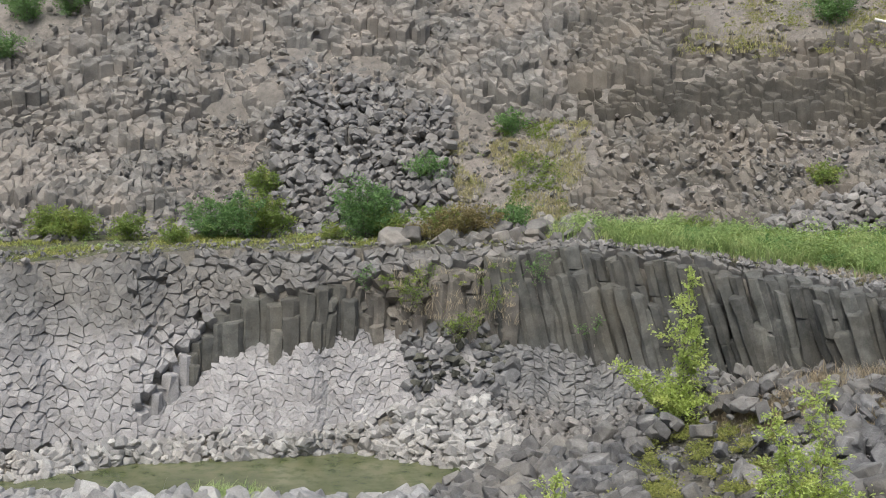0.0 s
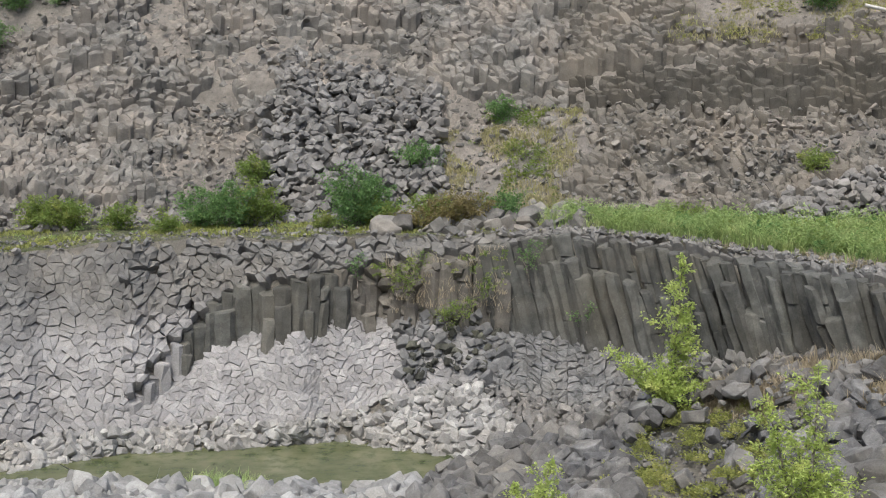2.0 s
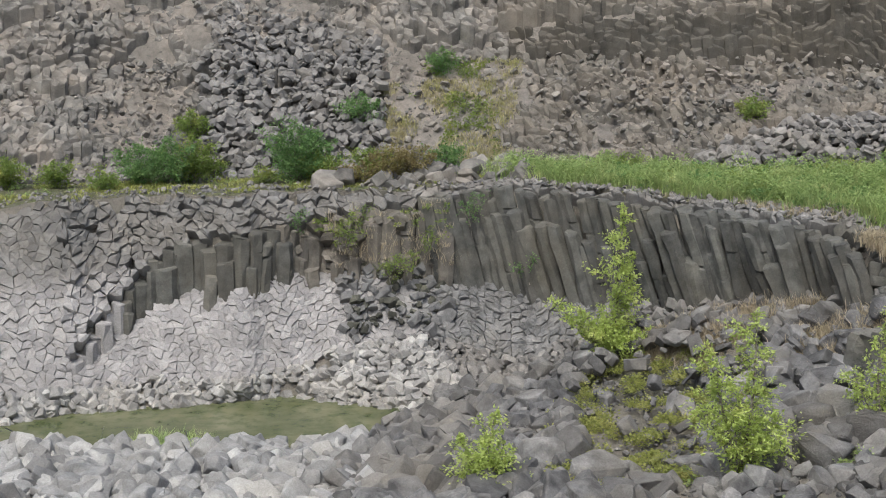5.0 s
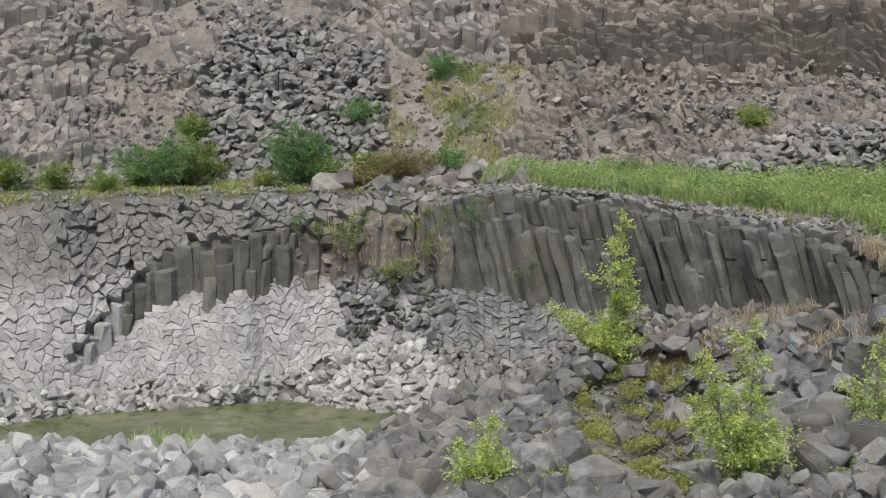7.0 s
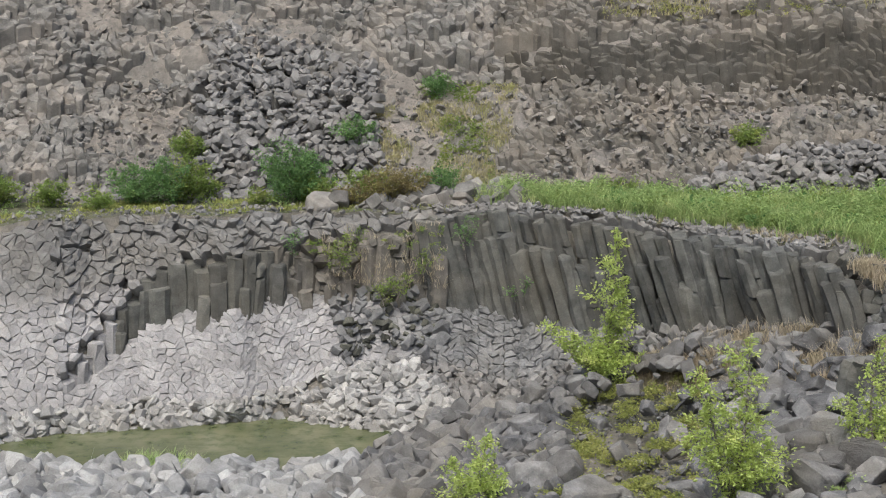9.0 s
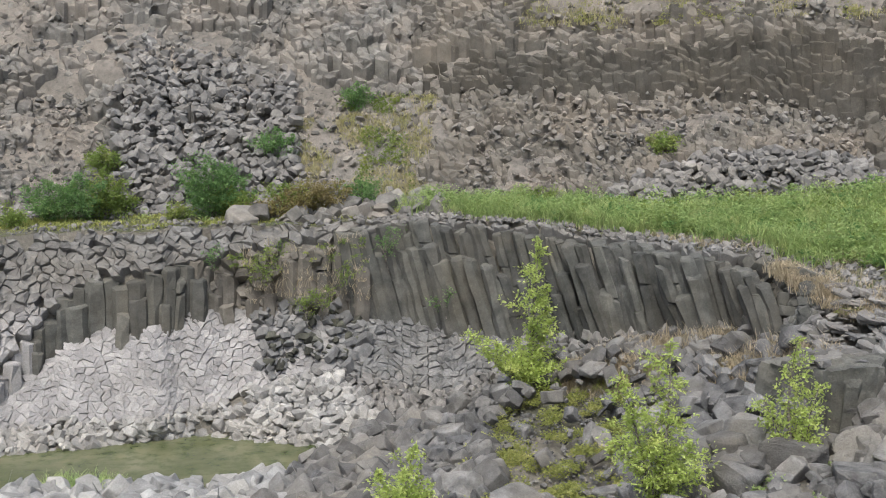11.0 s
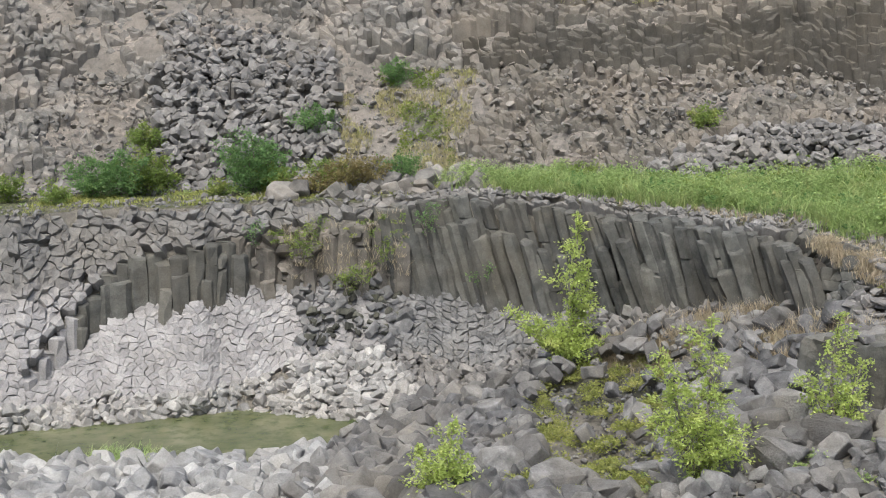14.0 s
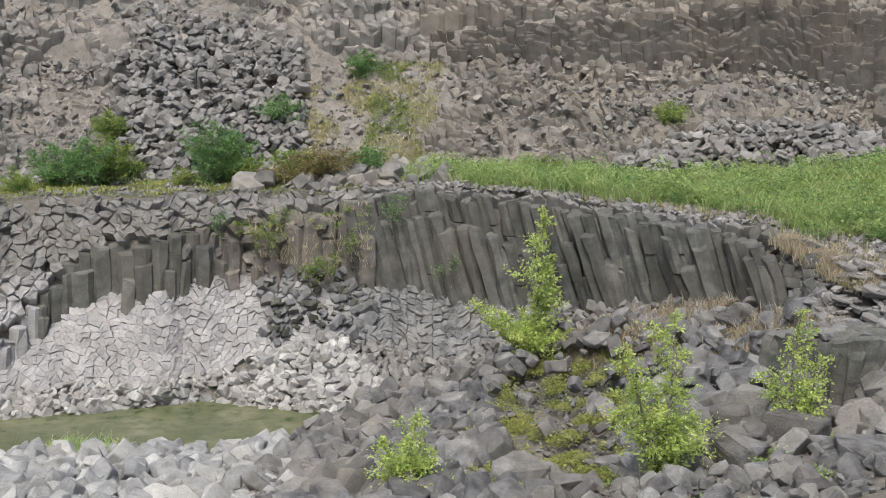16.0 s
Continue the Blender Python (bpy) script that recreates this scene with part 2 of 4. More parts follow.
def between(lo, hi, a, f):
    return line(lo, a).lerp(line(hi, a), f)


def chain(names, a, v, from_top=False):
    """The point v metres up the land lines (or down from the topmost one), and how long the way is there."""
    pts = [line(n, a) for n in names]
    if from_top:
        pts.reverse()
    lens = [(q - p).length for p, q in zip(pts, pts[1:])]
    want = max(v, 0.0)
    for p, q, l in zip(pts, pts[1:], lens):
        if want <= l:
            return p.lerp(q, want / max(l, 1e-6)), sum(lens)
        want -= l
    return pts[-1], sum(lens)


def bearing(px):
    return (px - 784) / (2154 * 0.985)


def land_z(x, y):
    """Height of the land at a place in the plan."""
    a = x / max(y, 12.0)
    pts = [line(n, a) for n in NAMES]
    if y <= pts[0].y:
        return pts[0].z
    for p, q in zip(pts, pts[1:]):
        if y <= q.y:
            return p.z + (q.z - p.z) * (y - p.y) / max(q.y - p.y, 1e-6)
    return pts[-1].z


# ---- building helpers ----
def mesh_of(name, verts, faces, material):
    me = bpy.data.meshes.new(name)
    me.from_pydata([tuple(v) for v in verts], [], faces)
    me.materials.append(material)
    me.update()
    return me


def part(name, me, parent, label="", place=(0, 0, 0)):
    ob = new(name, me)
    ob.parent = parent
    ob.location = place
    if label:
        tagged(ob, label)
    return ob


def clip_cell(poly, mx, my, nx, ny):
    """The part of a polygon on the near side of the line through (mx, my) with normal (nx, ny)."""
    out = []
    for i, (px, py) in enumerate(poly):
        qx, qy = poly[(i + 1) % len(poly)]
        dp, dq = (px - mx) * nx + (py - my) * ny, (qx - mx) * nx + (qy - my) * ny
        if dp <= 0:
            out.append((px, py))
        if (dp < 0 < dq) or (dq < 0 < dp):
            f = dp / (dp - dq)
            out.append((px + (qx - px) * f, py + (qy - py) * f))
    return out


def cells(width, height, size, rng, wild=0.42, sparse=0.0, rows=None):
    """Shrinkage cracks: irregular cells that fill a strip of that width and height. rows: how far sideways cells stray where they stand in upright files."""
    nx, ny = max(1, round(width / size)), max(1, round(height / (size * 0.88)))
    sx, sy = width / nx, height / ny
    seed = {}
    for i in range(-2, nx + 2):
        for j in range(-2, ny + 2):
            seed[i, j] = ((i + 0.5 + (0.5 * (j % 2) + rng.uniform(-wild, wild) if rows is None else 0.35 * math.sin(i * 2.4) + rng.uniform(-rows, rows))) * sx, (j + 0.5 + rng.uniform(-wild, wild)) * sy)
    for key in [k for k in seed if rng.random() < sparse]:
        del seed[key]
    for i in range(nx):
        for j in range(ny):
            if (i, j) not in seed:
                continue
            cx, cy = seed[i, j]
            poly = [(cx - 2 * sx, cy - 2 * sy), (cx + 2 * sx, cy - 2 * sy), (cx + 2 * sx, cy + 2 * sy), (cx - 2 * sx, cy + 2 * sy)]
            for di in (-3, -2, -1, 0, 1, 2, 3):
                for dj in (-3, -2, -1, 0, 1, 2, 3):
                    if (di or dj) and (i + di, j + dj) in seed:
                        ox, oy = seed[i + di, j + dj]
                        poly = clip_cell(poly, (cx + ox) / 2, (cy + oy) / 2, ox - cx, oy - cy)
            if len(poly) >= 3:
                yield cx, cy, poly


def prism(top, axis, depth, inset, lip, rng, rough=0.03, gap=0.02):
    """A broken column end: an uneven top with worn edges, and sides that run down along the axis."""
    c = sum(top, Vector()) / len(top)
    n = len(top)
    gap *= 0.25 + 2.2 * rng.random() ** 4
    ring0 = [c + (p - c) * (1 - gap - inset * rng.uniform(0.7, 2.6)) + axis * rng.uniform(-rough, rough) for p in top]
    ring1 = [c + (p - c) * (1 - gap) - axis * (lip * rng.uniform(0.6, 2.2)) for p in top]
    ring2 = [p - axis * depth for p in ring1]
    verts = ring0 + ring1 + ring2 + [c + axis * rng.uniform(-rough, 1.6 * rough) + (top[0] - c) * rng.uniform(0, 0.3)]
    faces = [(i, (i + 1) % n, 3 * n) for i in range(n)]
    for k in (0, n):
        faces += [(k + n + i, k + n + (i + 1) % n, k + (i + 1) % n, k + i) for i in range(n)]
    return verts, faces


def chute(p, margin=0.0):
    """The bare sandy chute on the upper slope, wide at its foot and ragged at its sides."""
    px = 784 + p.x / p.y * 2154 * 0.985
    f = (p.z - 4.2) / 3.0
    px += 130 * noise.noise((px * 0.009, p.z * 0.9, 1.0)) + 50 * noise.noise((px * 0.04, p.z * 3.0, 4.0))
    return 610 + 150 * f + margin < px < 960 - 70 * f - margin and 0.02 < f < 0.9


def soil_patch(p):
    """The bare and grassy places on the upper slope, free of rock."""
    px = 784 + p.x / p.y * 2154 * 0.985
    wob = 60 * noise.noise((px * 0.012, p.z * 1.3, 1.0))
    crown = px + wob > 1100 and p.z > 9.3
    crown2 = px + wob < 60 and p.z > 9.6
    sandy = noise.noise((p.x * 0.6, p.y * 0.6, p.z * 0.6 + 9)) > 0.55 and p.z > 5.0 and px < 1150
    return chute(p) or crown or crown2 or sandy


# ---- ground: one sheet from behind the lookout over the quarry to the horizon ----
def build_ground():
    a_row = np.linspace(BEARING[0], BEARING[-1], 330)
    fore = [(-2000.0, 5.5), (-60.0, 6.0), (-4.0, 6.2), (2.5, 6.2), (4.5, 5.4), (9.0, 2.4), (11.5, 1.6)]
    rows, mats = [], []
    kinds = {"front": 2, "near": 2, "bank": 3, "shore": 2, "foot": 2, "base": 2, "crest": 2, "rim": 1, "toe": 0, "shelf": 0, "brow": 0, "top": 0}
    for y, z in fore:
        rise = lambda a: max(0.0, a) * (1.2 if 5 < y < 16 else 0.0)
        rows.append([Vector((a * 12.0, y, z + rise(a))) for a in a_row])
        mats.append(2)
    cuts = {"front": 8, "near": 14, "bank": 8, "shore": 6, "foot": 8, "base": 6, "crest": 4, "rim": 12, "toe": 24, "shelf": 3, "brow": 20, "top": 12}
    for lo, hi in zip(NAMES, NAMES[1:]):
        for k in range(cuts[lo]):
            f = k / cuts[lo]
            row = []
            for a in a_row:
                p = between(lo, hi, a, f)
                amp = 0.10 if lo in ("toe", "brow", "top", "near") else 0.05
                p.z += amp * (noise.noise(p * 0.9) + 0.6 * noise.noise(p * 2.7))
                if lo == "bank":  # the pool's bed
                    p.z -= 0.9 * math.sin(math.pi * f) * max(0.0, min(1.0, (0.02 - a) * 8))
                if lo in ("foot", "base", "crest"):
                    p.y += 0.25
                    p.z -= 0.08
                if lo in ("toe", "shelf", "brow") and not soil_patch(p):
                    p.z -= 0.3
                row.append(p)
            rows.append(row)
            mats.append(kinds[lo])
    rows.append([line("back", a) for a in a_row])
    rows.append([Vector((a * 60, 300.0, 20.0)) for a in a_row])
    rows.append([Vector((a * 60, 2500.0, 30.0)) for a in a_row])
    mats += [1, 1, 1]
    verts, faces, mi = [], [], []
    width = len(a_row) + 2
    for r in rows:
        far_z = max(r[0].z, 9.0)
        verts += [Vector((-2500.0, r[0].y, far_z)), *r, Vector((2500.0, r[-1].y, max(r[-1].z, 9.0)))]
    for j in range(len(rows) - 1):
        for i in range(width - 1):
            k = j * width + i
            faces.append((k, k + 1, k + width + 1, k + width))
            mi.append(mats[j])
    me = mesh_of("ground", verts, faces, SOIL_SLOPE)
    for m in (SOIL_LEDGE, SOIL_BANK, SOIL_BED):
        me.materials.append(m)
    me.polygons.foreach_set("material_index", mi)
    me.polygons.foreach_set("use_smooth", [True] * len(faces))
    tagged(new("ground", me), "quarry floor, earth ledge and sandy slopes of soil and gravel", "ground", kind="structure")


build_ground()


def build_water():
    xs = np.linspace(-19, 1.2, 60)
    verts, faces = [], []
    for x in xs:
        verts += [(x, 20.0, 0.0), (x, 23.0, 0.0), (x, 27.0, 0.0)]
    for i in range(len(xs) - 1):
        k = i * 3
        faces += [(k, k + 3, k + 4, k + 1), (k + 1, k + 4, k + 5, k + 2)]
    tagged(new("water", mesh_of("water", verts, faces, WATER)), "still murky olive-green pool at the foot of the quarry face", "pool", kind="structure")


build_water()


# ---- rock faces of basalt column ends ----
def rock_face(name, label, names, a0, a1, size, tilt, lift, material, pick_x, seed, terrace=0.0, axis_lean=(0, -0.3, 1), skip=None, depth=0.7, inset=0.10, jig=0.13, lost=0.0, rough=0.03, wander=0.5, sparse=0.14, from_top=False, gap=0.02, rows=None, face=0.0, lip=0.03):
    rng = random.Random(seed)
    root = tagged(new(name), label, "rock face", kind="structure")
    ends = [chain(names, a0 + (a1 - a0) * i / 60, 0.0, from_top)[0] for i in range(61)]
    steps = [(q - p).length for p, q in zip(ends, ends[1:])]
    width, along, share = sum(steps), np.cumsum([0] + steps), np.linspace(0, 1, 61)
    height = max(chain(names, a, 0.0)[1] for a in np.linspace(a0, a1, 61))
    lean = Vector(axis_lean).normalized()

    def spot(u, v):
        return chain(names, a0 + (a1 - a0) * float(np.interp(u, along, share)), v, from_top)

    def place(u, v):
        return spot(u, v)[0]

    built = []
    for cx, cy, poly in cells(width, height, size, rng, 0.48, sparse, rows):
        c, reach = spot(cx, cy)
        if cy > reach - 0.45 * size:
            continue
        if (skip and skip(c)) or rng.random() < lost:
            continue
        rough_poly = []
        for (x0, y0), (x1, y1) in zip(poly, poly[1:] + poly[:1]):
            rough_poly.append((x0, y0))
            if math.hypot(x1 - x0, y1 - y0) > 0.55 * size:  # a long edge breaks unevenly
                g, off = rng.uniform(0.35, 0.65), rng.uniform(-0.09, 0.02)
                mx, my = x0 + (x1 - x0) * g, y0 + (y1 - y0) * g
                rough_poly.append((mx + (mx - cx) * off, my + (my - cy) * off))
        pts = [place(x, y) for x, y in rough_poly]
        c = sum(pts, Vector()) / len(pts)
        cy = min(cy, reach - 0.12)
        du, dv = place(cx + 0.3, cy) - place(cx - 0.3, cy), place(cx, cy + 0.12) - place(cx, cy - 0.2)
        if from_top:
            dv = -dv
        n = du.cross(dv).normalized()
        if n.y > 0.4 or n.z < -0.2:
            n = -n
        k = max(0.0, min(1.0, tilt + wander * noise.noise(c * 0.35 + Vector((0, 0, seed)))))
        axis = lean.lerp(n, k).normalized()
        turn = Vector((rng.uniform(-1, 1), rng.uniform(-1, 1), rng.uniform(-1, 1))) * jig
        m = (axis + turn + Vector((0, -face * rng.uniform(0.2, 1.6), 0))).normalized()
        step = lift * (rng.uniform(-1, 1) + 1.3 * noise.noise(c * 1.1 + Vector((seed, 0, 0))))
        step += terrace * round(2.5 * noise.noise(c * 0.42 + Vector((0, seed, 0)))) / 2.5
        o = c + axis * step
        top = [p + axis * ((o - p).dot(m) / axis.dot(m)) for p in pts]
        built.append((c, top, axis, rng.uniform(0.8, 1.2) * inset))
    chosen = set(sorted(range(len(built)), key=lambda i: abs(built[i][0].x - pick_x))[:290])
    verts, faces = [], []
    for i, (c, top, axis, ins) in enumerate(built):
        v, f = prism(top, axis, depth, ins, lip, rng, rough, gap)
        if i in chosen:
            part("column_end", mesh_of("column_end", [p - c for p in v], f, material), root, place=c)
        else:
            base = len(verts)
            verts += v
            faces += [tuple(k + base for k in face) for face in f]
    if verts:
        rest = part("column_field", mesh_of("column_field", verts, faces, material), root)
        tagged(rest, kind="stuff")
    return root


# ---- cliffs of standing columns ----
def column_cliff(name, label, lo, hi, a0, a1, wide, lean, material, seed, rows=((0.0, 0.0, 0.25), (-0.28, -0.35, 0.9))):
    """Standing columns side by side. rows: (out from the face, how much lower, how ragged)."""
    rng = random.Random(seed)
    root = tagged(new(name), label, "cliff", kind="structure")
    for out, lower, ragged in rows:
        a = a0
        while a < a1:
            foot, head = line(lo, a), line(hi, a)
            w = rng.uniform(0.75, 1.3) * wide
            step = line(lo, a + 0.01) - foot
            a += 0.01 * w * 0.86 / max(step.length, 1e-4)
            if out < 0 and rng.random() < 0.35:
                continue
            high = head.z - foot.z
            if high < 0.15:
                continue
            along = Vector((step.x, step.y, 0)).normalized()
            front = Vector((along.y, -along.x, 0))
            top_z = head.z + lower * high * rng.uniform(0.2, 1.0) - rng.random() ** 2 * ragged * 0.55 + ragged * 0.35 * noise.noise((foot.x * 0.9, foot.y * 0.9, seed))
            mid = foot + front * (-out * 1.0 + rng.uniform(-0.10, 0.10)) + Vector((0, 0.15, 0))
            back = (head - foot)
            n = rng.choice((5, 6, 6, 7))
            turn = rng.uniform(0, 6.3)
            shape = [(math.cos(turn + 6.2832 * i / n + rng.uniform(-.2, .2)) * w * 0.62, math.sin(turn + 6.2832 * i / n) * w * 0.55) for i in range(n)]
            breaks = [-0.6]
            tip = rng.uniform(-.06, .06)
            z = foot.z + rng.uniform(0.3, 2.2)
            while z < top_z - 0.25:
                breaks.append(z - foot.z)
                z += rng.uniform(1.0, 3.2)
            breaks.append(top_z - foot.z)
            verts, faces = [], []
            shift = Vector((0, 0, 0))
            for b0, b1 in zip(breaks, breaks[1:]):
                shift = shift * 0.6 + Vector((rng.uniform(-1, 1), rng.uniform(-1, 1), 0)) * 0.015
                grow = rng.uniform(0.95, 1.05)
                k = len(verts)
                slope = (rng.uniform(-.22, .22), rng.uniform(-.05, .35))
                cuts = max(1, round((b1 - b0) / 0.4))
                levels = [(b0 + (b1 - 0.04 - b0) * q / cuts, rng.uniform(0.93, 1.05), 0) for q in range(cuts)]
                levels += [(b1 - 0.04, 1.0, 1), (b1, 0.86, 1)]
                for b, g, is_top in levels:
                    for sx, sy in shape:
                        p = along * (sx * g * grow + rng.uniform(-.026, .026)) - front * (sy * g * grow + rng.uniform(-.026, .026)) + shift
                        lift_z = b + (slope[0] * sx + slope[1] * sy if is_top else 0)
                        sway = Vector(((lean + tip) * b, back.y / max(high, .3) * b * 0.9, 0))
                        verts.append(p + sway + Vector((0, 0, lift_z)))
                for q in range(0, n * (len(levels) - 1), n):
                    faces += [(k + q + i, k + q + (i + 1) % n, k + q + n + (i + 1) % n, k + q + n + i) for i in range(n)]
                faces.append(tuple(k + n * (len(levels) - 1) + i for i in range(n)))
            part("column", mesh_of("column", verts, faces, material), root, place=mid)
    return root


# ---- loose stone ----
def stone_shape(rng):
    """A broken piece of column: a chipped five- or six-sided block."""
    bm = bmesh.new()
    n, turn = rng.choice((4, 5, 5, 6)), rng.uniform(0, 6.3)
    long = rng.uniform(0.5, 1.0)
    for z in (-1, 1):
        for i in range(n):
            ang = turn + 6.2832 * i / n + rng.uniform(-.28, .28)
            r = rng.uniform(0.42, 0.58)
            bm.verts.new((r * math.cos(ang), r * math.sin(ang), z * long * 0.5 * rng.uniform(0.6, 1.0)))
    for _ in range(3):
        bm.verts.new((rng.uniform(-.5, .5), rng.uniform(-.5, .5), rng.choice((-1, 1)) * long * rng.uniform(.4, .6)))
    hull = bmesh.ops.convex_hull(bm, input=bm.verts)
    bmesh.ops.delete(bm, geom=list({g for g in hull["geom_interior"] + hull["geom_unused"] if isinstance(g, bmesh.types.BMVert)}), context="VERTS")
    bmesh.ops.bevel(bm, geom=list(bm.edges), offset=0.03, segments=1, affect="EDGES")
    bmesh.ops.recalc_face_normals(bm, faces=bm.faces)
    bm.verts.index_update()
    verts = [v.co.copy() for v in bm.verts]
    faces = [tuple(v.index for v in f.verts) for f in bm.faces]
    bm.free()
    return verts, faces


SHAPES = [stone_shape(random.Random(100 + i)) for i in range(14)]
STONE_MESHES = {}


def stone_mesh(i, material):
    if (i, material.name) not in STONE_MESHES:
        STONE_MESHES[i, material.name] = mesh_of("stone", *SHAPES[i], material)
    return STONE_MESHES[i, material.name]


def rubble(name, label, spots, material, pick, category="rubble", seed=1, flat=1.0):
    """A heap or belt of stones. spots: (place, size); those nearest to the point pick are pieces of their own."""
    rng = random.Random(seed)
    root = tagged(new(name), label, category)
    order = sorted(range(len(spots)), key=lambda i: (spots[i][0] - Vector(pick)).length)
    own = set(order[:230])
    verts, faces = [], []
    for i, (p, s) in enumerate(spots):
        shape = rng.randrange(len(SHAPES))
        scale = Vector((s * rng.uniform(.7, 1.5), s * rng.uniform(.7, 1.2), s * rng.uniform(.4, 1.0) * flat))
        m = Matrix.LocRotScale(p, Euler((rng.uniform(-.9, .9) * flat, rng.uniform(-.9, .9) * flat, rng.uniform(0, 6.3))), scale)
        if i in own:
            ob = part("stone", stone_mesh(shape, material), root)
            ob.matrix_basis = m
        else:
            base = len(verts)
            verts += [m @ v for v in SHAPES[shape][0]]
            faces += [tuple(k + base for k in f) for f in SHAPES[shape][1]]
    if verts:
        tagged(part("stone_bed", mesh_of("stone_bed", verts, faces, material), root), kind="stuff")
    return root


def belt(lo, hi, px0, px1, f0, f1, count, smin, smax, seed, heap=0.0, keep=None, power=1.6):
    """Places for stones between two land lines, heaped up in the middle."""
    rng = random.Random(seed)
    spots = []
    for _ in range(count):
        u, f = rng.random(), rng.random()
        px = px0 + (px1 - px0) * u
        a = bearing(px)
        if keep and not keep(px + 45 * noise.noise((px * 0.02, f * 4, seed)), f0 + (f1 - f0) * f):
            continue
        s = smin + (smax - smin) * rng.random() ** power
        p = between(lo, hi, a, f0 + (f1 - f0) * f)
        dome = heap * math.sin(math.pi * u) ** 0.6 * math.sin(math.pi * min(max(f, 0), 1)) ** 0.7
        p.z += dome * rng.uniform(0.5, 1.0) + s * rng.uniform(0.0, 0.28)
        spots.append((p, s))
    return spots


def boulder_mesh(rng, material, points=15):
    """A big angular block: flat broken sides, blunt edges and a rough skin."""
    bm = bmesh.new()
    for _ in range(points):
        d = Vector((rng.gauss(0, 1), rng.gauss(0, 1), rng.gauss(0, 1))).normalized()
        bm.verts.new([math.copysign(abs(k) ** 0.55, k) * 0.5 * rng.uniform(0.78, 1.0) for k in d])
    hull = bmesh.ops.convex_hull(bm, input=bm.verts)
    bmesh.ops.delete(bm, geom=list({g for g in hull["geom_interior"] + hull["geom_unused"] if isinstance(g, bmesh.types.BMVert)}), context="VERTS")
    bmesh.ops.dissolve_limit(bm, angle_limit=0.3, verts=bm.verts, edges=bm.edges)
    bmesh.ops.bevel(bm, geom=list(bm.edges), offset=0.035, segments=1, affect="EDGES")
    return rough_skin(bm, "boulder", rng, material, 2, 0.02)


def rough_skin(bm, name, rng, material, cuts, amount):
    bmesh.ops.triangulate(bm, faces=bm.faces)
    bmesh.ops.subdivide_edges(bm, edges=bm.edges, cuts=cuts, use_grid_fill=True)
    bmesh.ops.recalc_face_normals(bm, faces=bm.faces)
    bm.normal_update()
    off = Vector((rng.uniform(-50, 50), rng.uniform(-50, 50), 0))
    moves = [v.normal * amount * (1.4 * noise.noise(v.co * 4 + off) + 0.8 * noise.noise(v.co * 11 + off)) for v in bm.verts]
    for v, d in zip(bm.verts, moves):
        v.co += d
    me = bpy.data.meshes.new(name)
    bm.to_mesh(me)
    bm.free()
    me.materials.append(material)
    return me


def outcrop_mesh(rng, material):
    """Square-cut standing rock: split by upright joints, with a stepped flat top."""
    bm = bmesh.new()
    bmesh.ops.create_cube(bm, size=1.0)
    bmesh.ops.subdivide_edges(bm, edges=bm.edges, cuts=9, use_grid_fill=True)
    off = rng.uniform(-50, 50)
    for v in bm.verts:
        x, y, z = v.co
        block = Vector((round(x * 2.3 + 0.4 * y + off), round(y * 2.3), round(z * 1.6 + 0.3 * x)))
        push = 0.09 * noise.noise(block * 1.37 + Vector((off, 0.3, 0.7)))
        v.co = Vector((x * (1 - 0.10 * (z + 0.5)) + push * math.copysign(1, x), y + push * math.copysign(1, y), z + push * 0.7 * (z > 0.3) + 0.08 * x * (z > 0)))
    return rough_skin(bm, "outcrop", rng, material, 1, 0.022)


# ---- plants ----
def tube(verts, faces, pts, radii, sides=5):
    base = len(verts)
    for i, (p, r) in enumerate(zip(pts, radii)):
        d = (pts[min(i + 1, len(pts) - 1)] - pts[max(i - 1, 0)]).normalized()
        q = d.to_track_quat("Z", "Y")
        verts += [p + q @ Vector((r * math.cos(6.2832 * k / sides), r * math.sin(6.2832 * k / sides), 0)) for k in range(sides)]
    for i in range(len(pts) - 1):
        for k in range(sides):
            faces.append((base + i * sides + k, base + i * sides + (k + 1) % sides, base + (i + 1) * sides + (k + 1) % sides, base + (i + 1) * sides + k))


def leaf(verts, faces, p, d, size, rng, narrow=0.62):
    """One folded leaf."""
    side = d.cross(Vector((rng.gauss(0, 1), rng.gauss(0, 1), rng.gauss(0, 1)))).normalized() * size * narrow * 0.5
    up = d.cross(side).normalized() * size * 0.12
    k = len(verts)
    verts += [p, p + d * size * 0.45 + side + up, p + d * size, p + d * size * 0.45 - side + up]
    faces += [(k, k + 1, k + 2), (k, k + 2, k + 3)]


